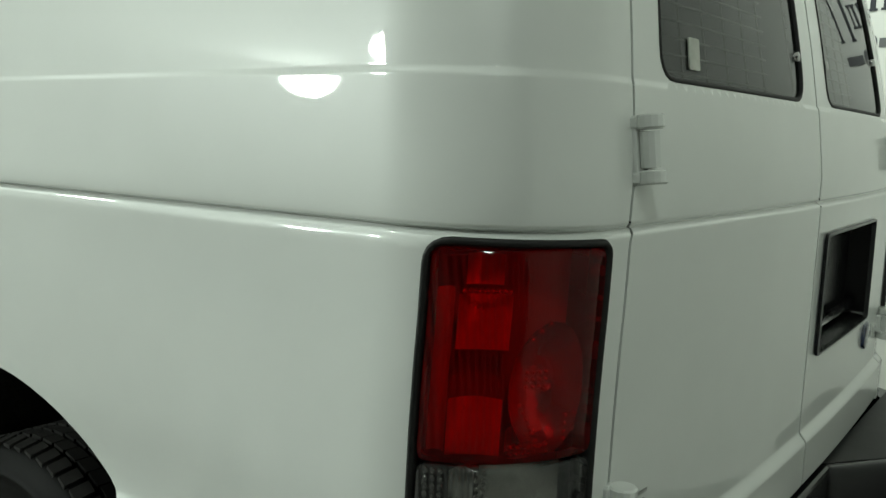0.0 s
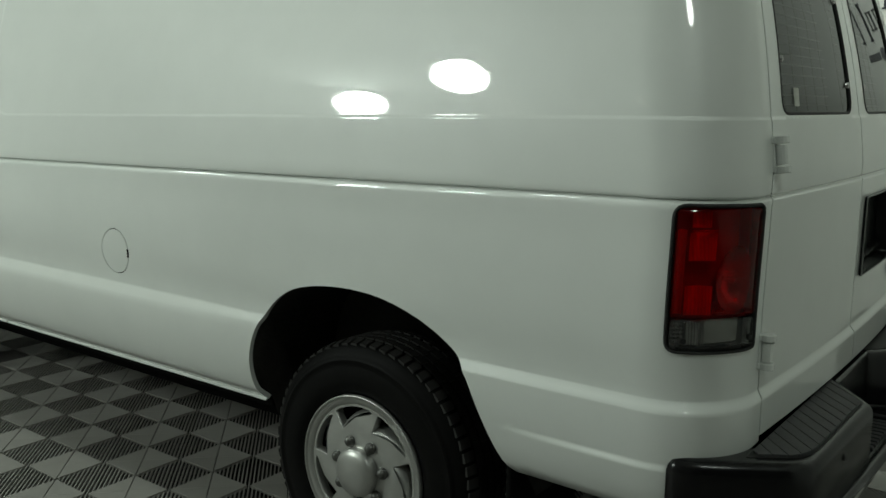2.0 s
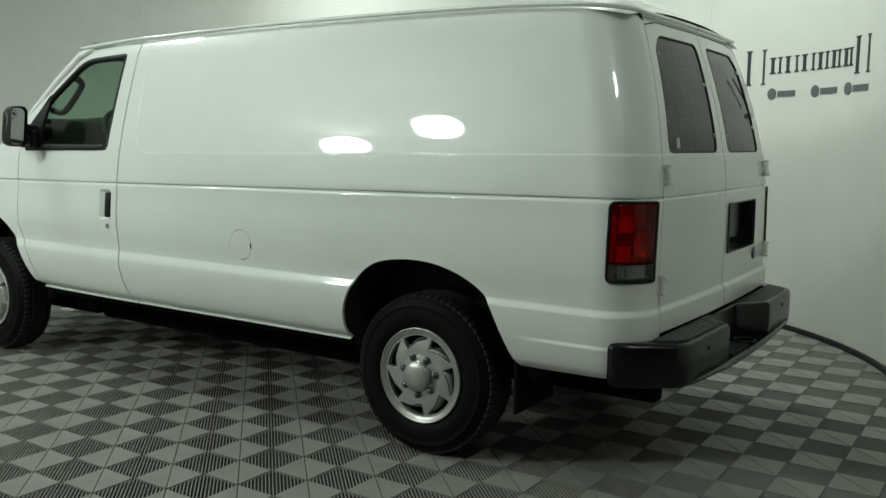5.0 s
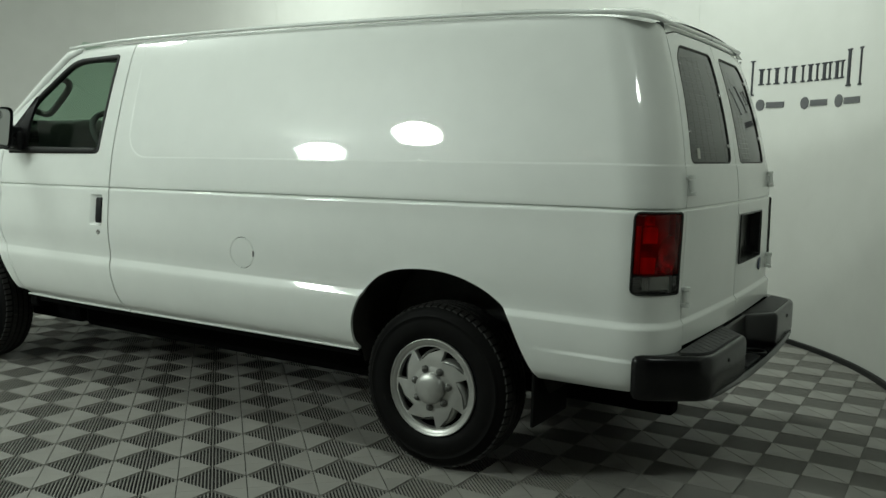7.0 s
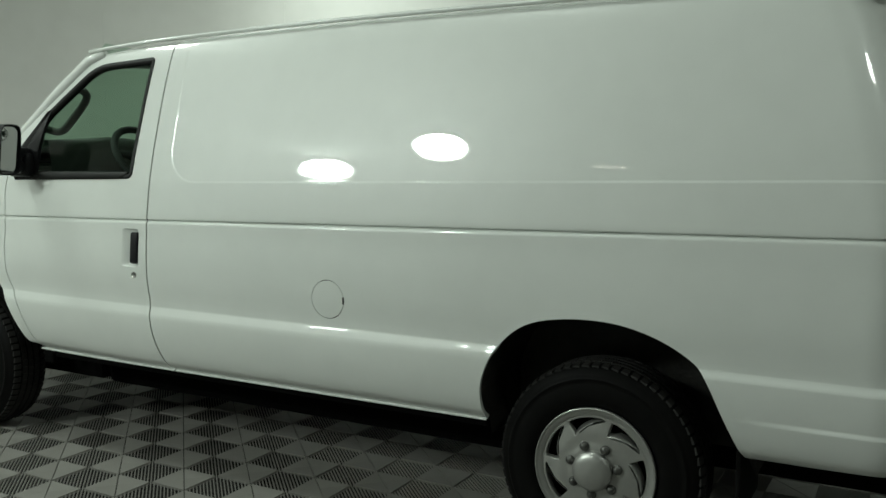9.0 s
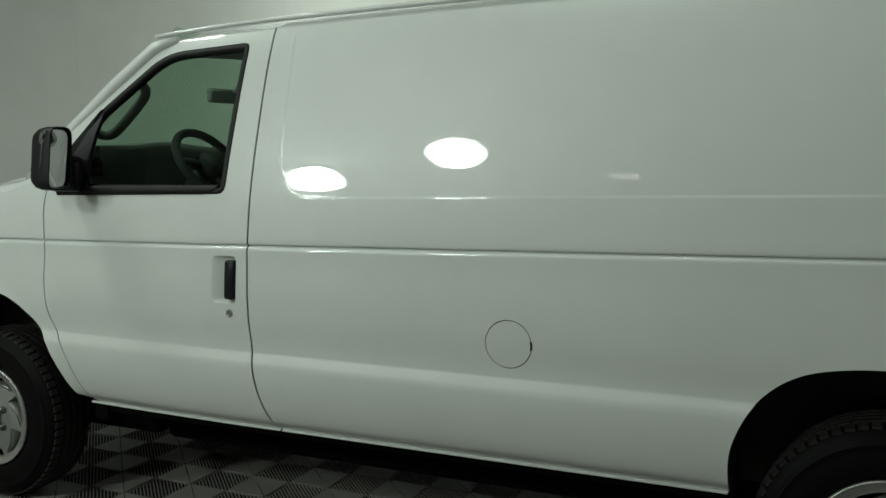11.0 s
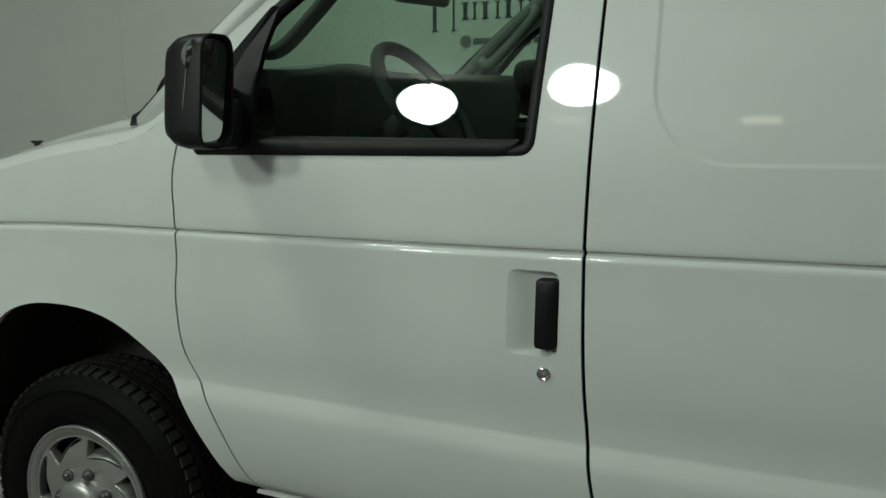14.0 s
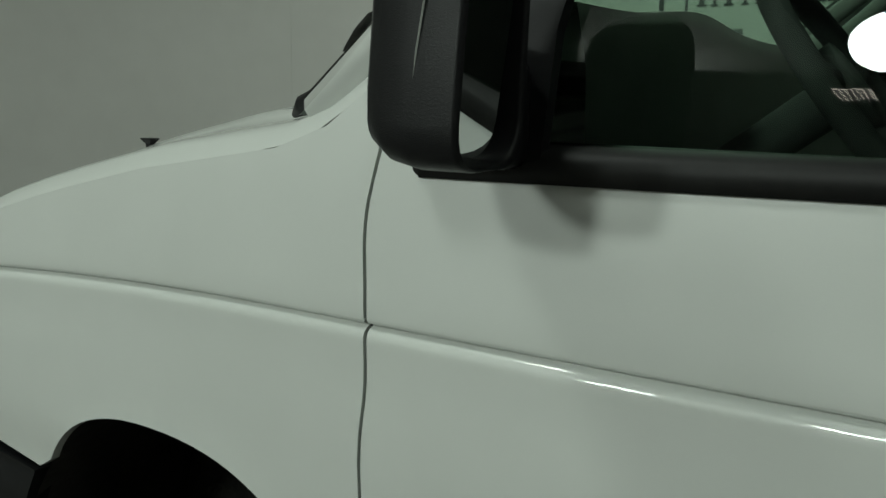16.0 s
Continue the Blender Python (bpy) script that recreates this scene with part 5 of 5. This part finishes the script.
outer_line = [tuple(bumper_plan(k / 60, 0.0)) for k in range(61)]
for sy in (-1, 1):
    edge = [q for q in outer_line if q[1] < -0.37]
    plan = edge + rounded([edge[-1], (1.200, -0.338), (1.082, -0.178), (1.04, -0.172)], [0.0, 0.028, 0.03, 0.0], 6)[1:] + [(1.04, -0.80), (0.99, -0.90), (0.915, -0.925)]
    plan = [(x, -sy * y) for x, y in plan]
    moulding("bumper_end", plan, [(0.03, lambda x, y: belly(x, y)), (0.010, lambda x, y: belly(x, y) + 0.008), (0.0, lambda x, y: belly(x, y) + 0.03), (0.0, 0.625), (0.003, 0.640), (0.010, 0.650), (0.020, 0.6545), (0.026, BUMP_TOP)])
mid = [(1.150, -0.86), (1.186, -0.80), (1.206, -0.66), (1.218, -0.45), (1.224, -0.20), (1.226, 0.0)]
mid = mid + [(x, -y) for x, y in reversed(mid[:-1])]
plan = curve_through(mid, 4) + [(1.04, 0.80), (1.04, -0.80)]
moulding("bumper_step", plan, [(0.03, lambda x, y: belly(x, y)), (0.010, lambda x, y: belly(x, y) + 0.006), (-0.002, lambda x, y: belly(x, y) + 0.022), (0.0, 0.484), (0.006, 0.4935), (0.016, 0.497), (0.024, 0.495), (0.030, 0.490)], "lower step between the pads")
def clipped(poly, border):
    """The part of a plan outline that lies inside a convex border."""
    mid_x, mid_y = sum(q[0] for q in border) / len(border), sum(q[1] for q in border) / len(border)
    for (x0, y0), (x1, y1) in zip(border, border[1:] + border[:1]):
        def side(q):
            return (x1 - x0) * (q[1] - y0) - (y1 - y0) * (q[0] - x0)
        sign_in = 1 if side((mid_x, mid_y)) > 0 else -1
        out = []
        for a, b in zip(poly, poly[1:] + poly[:1]):
            da, db = sign_in * side(a), sign_in * side(b)
            if da >= 0:
                out.append(a)
            if da * db < 0:
                f = da / (da - db)
                out.append((a[0] + (b[0] - a[0]) * f, a[1] + (b[1] - a[1]) * f))
        poly = out
    return poly


PAD_PLAN = [(1.056, -0.196), (1.176, -0.358), (1.169, -0.775), (1.150, -0.838), (1.052, -0.905)]
for sy in (-1, 1):
    bm = bmesh.new()
    pad = rounded([(x, -sy * y) for x, y in PAD_PLAN], [0.015, 0.02, 0.05, 0.05, 0.01])
    prism(bm, pad if sy > 0 else pad[::-1], BUMP_TOP - 0.004, BUMP_TOP + 0.0015)
    part("step_pad", bm, GASKET, bumper, "black ribbed step pad")
    if sy < 0:
        field = shift_in(rounded(PAD_PLAN, [0.015, 0.02, 0.05, 0.05, 0.01]), 0.005)
        for k in range(-1, 14):
            y = -0.213 - 0.0490 * k
            lead = [(1.04, y + 0.0224 + 0.024), (1.19, y + 0.0224 - 0.14), (1.19, y - 0.0224 - 0.14), (1.04, y - 0.0224 + 0.024)]
            lead = clipped(lead, field)
            lead = [q for i2, q in enumerate(lead) if math.dist(q, lead[i2 - 1]) > 0.0008]
            if len(lead) < 3:
                continue
            bm = bmesh.new()
            prism(bm, lead, BUMP_TOP + 0.002, BUMP_TOP + 0.0075)
            bmesh.ops.recalc_face_normals(bm, faces=bm.faces)
            part("pad_rib", bm, PAD, bumper)
for k in range(9):
    y = -0.215 + 0.03 * k
    bm = bmesh.new()
    box(bm, (1.10, y - 0.0115, 0.488), (1.185, y + 0.0115, 0.4965), 0.002, 1)
    part("pad_rib", bm, BLACK, bumper)
bm = bmesh.new()
tube(bm, [(1.145 + 0.05 * math.cos(k * math.pi / 12), 0.11 + 0.05 * math.sin(k * math.pi / 12), 0.496) for k in range(24)], 0.006, 8, True)
part("ball_ring", bm, BLACK, bumper, "", True)
bm = bmesh.new()
box(bm, (1.03, -0.26, 0.47), (1.076, 0.26, BUMP_TOP - 0.001), 0.008)
part("step_riser", bm, BUMPER, bumper)
for y, z in ((-0.62, 0.60), (0.62, 0.60)):
    bm = bmesh.new()
    tube(bm, [(1.18, y, z), (1.197, y, z)], 0.008, 12)
    part("plug", bm, GASKET, bumper)


# door mirrors
def door_mirror(sy):
    top = new("door_mirror")
    top.parent = van
    tagged(top, "black door mirror with a large glass and round spot mirror")
    at = Vector((-2.95, sy * 1.10, 1.484))
    turn = Matrix.Rotation(radians(-0.5 * sy), 4, "Z")
    tip = turn @ Matrix.Rotation(radians((19 if sy < 0 else 11) * sy), 4, "Z") @ Matrix.Rotation(radians(6), 4, "Y")
    bm = bmesh.new()
    W, Hh = 0.056, 0.122
    rings = []
    for x, sc in ((0.005, 0.90), (0.048, 0.945), (0.055, 0.985), (0.045, 1.0), (0.0, 1.0), (-0.030, 0.95), (-0.050, 0.84), (-0.062, 0.6), (-0.066, 0.03)):
        loop = rounded([(-W * sc, -Hh * sc), (W * sc, -Hh * sc), (W * sc, Hh * sc), (-W * sc, Hh * sc)], 0.042 * max(sc, 0.02), 6)
        rings.append([bm.verts.new(at + turn @ Vector((x, y * (1 - 0.9 * max(0.0, z)) - sy * 0.09 * z, z))) for y, z in loop])
    for q, w in zip(rings, rings[1:]):
        for k in range(len(q)):
            bm.faces.new((q[k], q[(k + 1) % len(q)], w[(k + 1) % len(q)], w[k]))
    bmesh.ops.recalc_face_normals(bm, faces=bm.faces)
    part("mirror_housing", bm, BLACK, top, "black mirror shell", True)
    bm = bmesh.new()
    loop = rounded([(-W * 0.92, -Hh * 0.93), (W * 0.92, -Hh * 0.93), (W * 0.92, Hh * 0.93), (-W * 0.92, Hh * 0.93)], 0.04, 6)
    prism(bm, loop, 0.024, 0.027, lambda y, z, x: at + tip @ Vector((x, y * (1 - 0.9 * max(0.0, z)) - sy * 0.09 * z, z)))
    part("mirror_glass", bm, MIRROR, top, "mirror glass")
    bm = bmesh.new()
    made = bmesh.ops.create_uvsphere(bm, u_segments=20, v_segments=10, radius=0.07)
    for v in bm.verts:
        v.co = at + tip @ Vector((0.027 + max(0.0, v.co.x - 0.06), sy * 0.022 + v.co.y * 0.5, 0.078 + v.co.z * 0.5))
    part("spot_mirror", bm, MIRROR, top, "small convex spot mirror", True)
    bm = bmesh.new()
    for z in (1.405, 1.47):
        tube(bm, [(-2.975, sy * 1.06, z + 0.02), (-2.99, sy * 1.0, z), (-3.0, sy * 0.945, z - 0.01)], [0.03, 0.034, 0.038], 10)
    box(bm, (-3.10, min(sy * 0.935, sy * 0.985), 1.352), (-2.945, max(sy * 0.935, sy * 0.985), 1.47), 0.018)
    part("mirror_arm", bm, BLACK, top, "", True)


door_mirror(-1)
door_mirror(1)

# cab and cargo interior
bm = bmesh.new()
grid(bm, lambda s, t: Vector((-3.28 + 0.36 * smooth(t * 1.15), -0.86 + 1.72 * s, 1.546 - 0.015 * t - 0.06 * smooth((0.25 - t) / 0.25) + 0.022 * math.exp(-((s - 0.24) / 0.10) ** 2) * smooth(t * 1.5) - 0.45 * smooth((t - 0.75) / 0.25))), 40, 16)
part("dashboard", bm, TRIM, van, "dark grey dashboard", True)
bm = bmesh.new()
c, ax = Vector((-2.727, -0.42, 1.449)), Vector((0.80, 0, 0.60)).normalized()
e1 = Vector((0, 1, 0))
e2 = ax.cross(e1)
tube(bm, [c + 0.185 * (math.cos(k * math.pi / 20) * e1 + math.sin(k * math.pi / 20) * e2) for k in range(40)], 0.019, 12, True)
for a in (0.2, math.pi - 0.2, -math.pi / 2):
    tube(bm, [c - 0.02 * ax, c + 0.19 * (math.cos(a) * e1 + math.sin(a) * e2)], [0.03, 0.014], 8)
tube(bm, [c - 0.03 * ax, c + 0.012 * ax], 0.07, 16)
tube(bm, [c - 0.03 * ax, c - 0.30 * ax], 0.035, 10)
part("steering_wheel", bm, CLOTH, van, "dark steering wheel", True)


def seat(y):
    s = new("seat")
    s.parent = van
    tagged(s, "dark cloth bucket seat")
    bm = bmesh.new()
    box(bm, (-2.66, y - 0.25, 0.86), (-2.14, y + 0.25, 1.02), 0.05, 3)
    part("cushion", bm, CLOTH, s, "", True)
    bm = bmesh.new()
    box(bm, (-0.07, -0.24, 0.0), (0.07, 0.24, 0.62), 0.06, 3, Matrix.Translation((-2.18, y, 0.98)) @ Matrix.Rotation(radians(14), 4, "Y"))
    part("backrest", bm, CLOTH, s, "", True)
    bm = bmesh.new()
    box(bm, (-0.05, -0.13, 0.62), (0.05, 0.13, 0.80), 0.045, 3, Matrix.Translation((-2.18, y, 0.98)) @ Matrix.Rotation(radians(14), 4, "Y"))
    part("headrest", bm, CLOTH, s, "", True)
    bm = bmesh.new()
    box(bm, (-2.6, y - 0.2, 0.5), (-2.2, y + 0.2, 0.87), 0.02)
    part("seat_base", bm, TRIM, s)


seat(-0.45)
seat(0.45)
bm = bmesh.new()
box(bm, (-2.9, -0.86, 0.471), (-1.9, 0.86, 0.50))
part("cab_floor", bm, TRIM, van)
bm = bmesh.new()
prism(bm, [(-(half_width(-1.9, z) - 0.04), z) for z in np.linspace(0.5, 1.93, 16)] + [(half_width(-1.9, z) - 0.04, z) for z in np.linspace(1.93, 0.5, 16)], -1.98, -1.95, lambda y, z, x: (x, y, z))
part("bulkhead", bm, CARGO, van, "grey bulkhead behind the seats")
bm = bmesh.new()
grid(bm, lambda s, t: Vector((-2.66 + 0.70 * s, -0.80 + 1.60 * t, 1.880 + 0.05 * math.sin(math.pi * t))), 8, 12)
part("headlining", bm, TRIM, van, "", True)
bm = bmesh.new()
box(bm, (-1.95, -0.90, 0.505), (-0.45, 0.90, 0.53))
box(bm, (-0.45, -0.60, 0.505), (0.98, 0.60, 0.53))
part("cargo_floor", bm, CARGO, van)
# mirror on the windscreen, grab handle, belt, far door
bm = bmesh.new()
box(bm, (-0.022, -0.14, -0.035), (0.022, 0.14, 0.035), 0.018, 3, Matrix.Translation((-2.936, 0.0, 1.785)) @ Matrix.Rotation(radians(-9), 4, "Z"))
tube(bm, [(-2.905, 0.01, 1.80), (-2.892, 0.01, 1.825), (-2.878, 0.02, 1.86), (-2.862, 0.03, 1.91)], [0.016, 0.012, 0.010, 0.012], 8)
part("interior_mirror", bm, TRIM, van, "black interior mirror", True)
for sy in (1, -1):
    bm = bmesh.new()
    pts = [(-3.04, sy * 0.80, 1.60), (-3.035, sy * 0.76, 1.585), (-2.985, sy * 0.735, 1.585), (-2.90, sy * 0.725, 1.655), (-2.82, sy * 0.72, 1.735), (-2.80, sy * 0.74, 1.775), (-2.82, sy * 0.78, 1.79)]
    tube(bm, curve_through(pts, 5), 0.020, 10)
    part("grab_handle", bm, TRIM, van, "grey grab handle on the pillar", True)
    bm = bmesh.new()
    tube(bm, [(-3.26, sy * 0.83, 1.42), (-3.045, sy * 0.815, 1.625), (-2.805, sy * 0.79, 1.815), (-2.62, sy * 0.76, 1.93)], 0.024, 8)
    part("pillar_trim", bm, TRIM, van, "", True)
    bm = bmesh.new()
    box(bm, (-3.12, min(sy * 0.84, sy * 0.90), 0.5), (-2.13, max(sy * 0.84, sy * 0.90), 1.345), 0.02)
    part("door_lining", bm, TRIM, van)
    bm = bmesh.new()
    rows = []
    for k in range(17):
        z = 0.52 + 1.40 * k / 16
        h = half_width(-2.1, z) - 0.035
        rows.append([bm.verts.new((x, sy * (h - d), z)) for x, d in ((-2.215, 0.0), (-2.205, 0.06), (-2.02, 0.06), (-2.0, 0.0))])
    for q, w in zip(rows, rows[1:]):
        for k in range(3):
            bm.faces.new((q[k], w[k], w[k + 1], q[k + 1]))
    part("pillar_lining", bm, TRIM, van)

# ---- the floor of clip-together tiles ----
T = 0.28675
FLOOR_ANGLE = radians(45.0)
EA = Vector((math.cos(FLOOR_ANGLE), math.sin(FLOOR_ANGLE)))
EB = Vector((EA.y, -EA.x))
ORIGIN = Vector((-0.0017, -0.0892)) + EA * (T / 2)
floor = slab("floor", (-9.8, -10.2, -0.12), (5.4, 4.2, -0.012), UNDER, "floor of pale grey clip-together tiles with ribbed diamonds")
TOP, DEEP = 0.0, -0.011


def tile_faces(verts, faces, cx, cy):
    """One tile: four plain corners and a diamond of ribs with open slots."""
    g, gb = T / 2 - 0.0021, T / 2 - 0.0005

    def put(a, b, z):
        p = Vector((cx, cy)) + EA * a + EB * b
        verts.append((p.x, p.y, z))
        return len(verts) - 1
    for sa, sb in ((1, 1), (-1, 1), (-1, -1), (1, -1)):
        tri = [(sa * g, sb * gb), (sa * 0.006, sb * gb), (sa * g, sb * 0.006)]
        if sa * sb < 0:
            tri = tri[::-1]
        top = [put(a, b, TOP) for a, b in tri]
        low = [put(a, b, DEEP) for a, b in tri]
        faces.append(top[::-1])
        for k in range(3):
            faces.append([top[k], top[(k + 1) % 3], low[(k + 1) % 3], low[k]])
    n = 19
    pitch = (2 * g) / n
    for k in range(n):
        a = -g + pitch * (k + 0.5)
        w = pitch * 0.155
        h = g - abs(a) + 0.004
        if h < 0.004:
            continue
        q = [put(a - w, -h, TOP - 0.0025), put(a + w, -h, TOP - 0.0025), put(a + w, h, TOP - 0.0025), put(a - w, h, TOP - 0.0025)]
        l = [put(a - w, -h, DEEP), put(a + w, -h, DEEP), put(a + w, h, DEEP), put(a - w, h, DEEP)]
        faces.append(q[::-1])
        faces.append([q[0], q[3], l[3], l[0]])
        faces.append([q[2], q[1], l[1], l[2]])


def in_booth(p):
    if p.y < -9.9 or p.x < -9.3 or p.x > 5.05:
        return False
    if p.y > 0.66:
        if p.x > WALL_C[0]:
            return math.dist(p, WALL_C) < WALL_R + 0.1
        if p.x > WALL_C[0] - 5.0:
            return p.y < WALL_C[1] + WALL_R + 0.1
        return math.dist(p, (WALL_C[0] - 5.0, 0.24)) < 3.5
    if p.x > 1.6:
        return p.y < -1.9 or p.x < 1.68 + (1.68 - p.y) * 0.536 + 0.1
    return True


verts, faces = [], []
tile_faces(verts, faces, 0.0, 0.0)
tile_me = bpy.data.meshes.new("tile")
tile_me.from_pydata(verts, [], faces)
tile_me.materials.append(TILE)
rest_v, rest_f = [], []
near_c = []
for i in range(-60, 61):
    for j in range(-60, 61):
        p = ORIGIN + EA * (T * i) + EB * (T * j)
        if in_booth(p):
            near_c.append((min(math.dist(p, (-1.2, -1.5)), math.dist(p, (1.6, 0.6)) + 0.6), p))
near_c.sort(key=lambda q: (q[0], q[1].x))
for k, (d, p) in enumerate(near_c):
    if k < 300:
        o = new("tile", tile_me)
        o.parent = floor
        o.location = (p.x, p.y, 0)
    else:
        tile_faces(rest_v, rest_f, p.x, p.y)
rest = bpy.data.meshes.new("tiles")
rest.from_pydata(rest_v, [], rest_f)
rest.materials.append(TILE)
o = tagged(new("tiles", rest), kind="stuff")
o.parent = floor
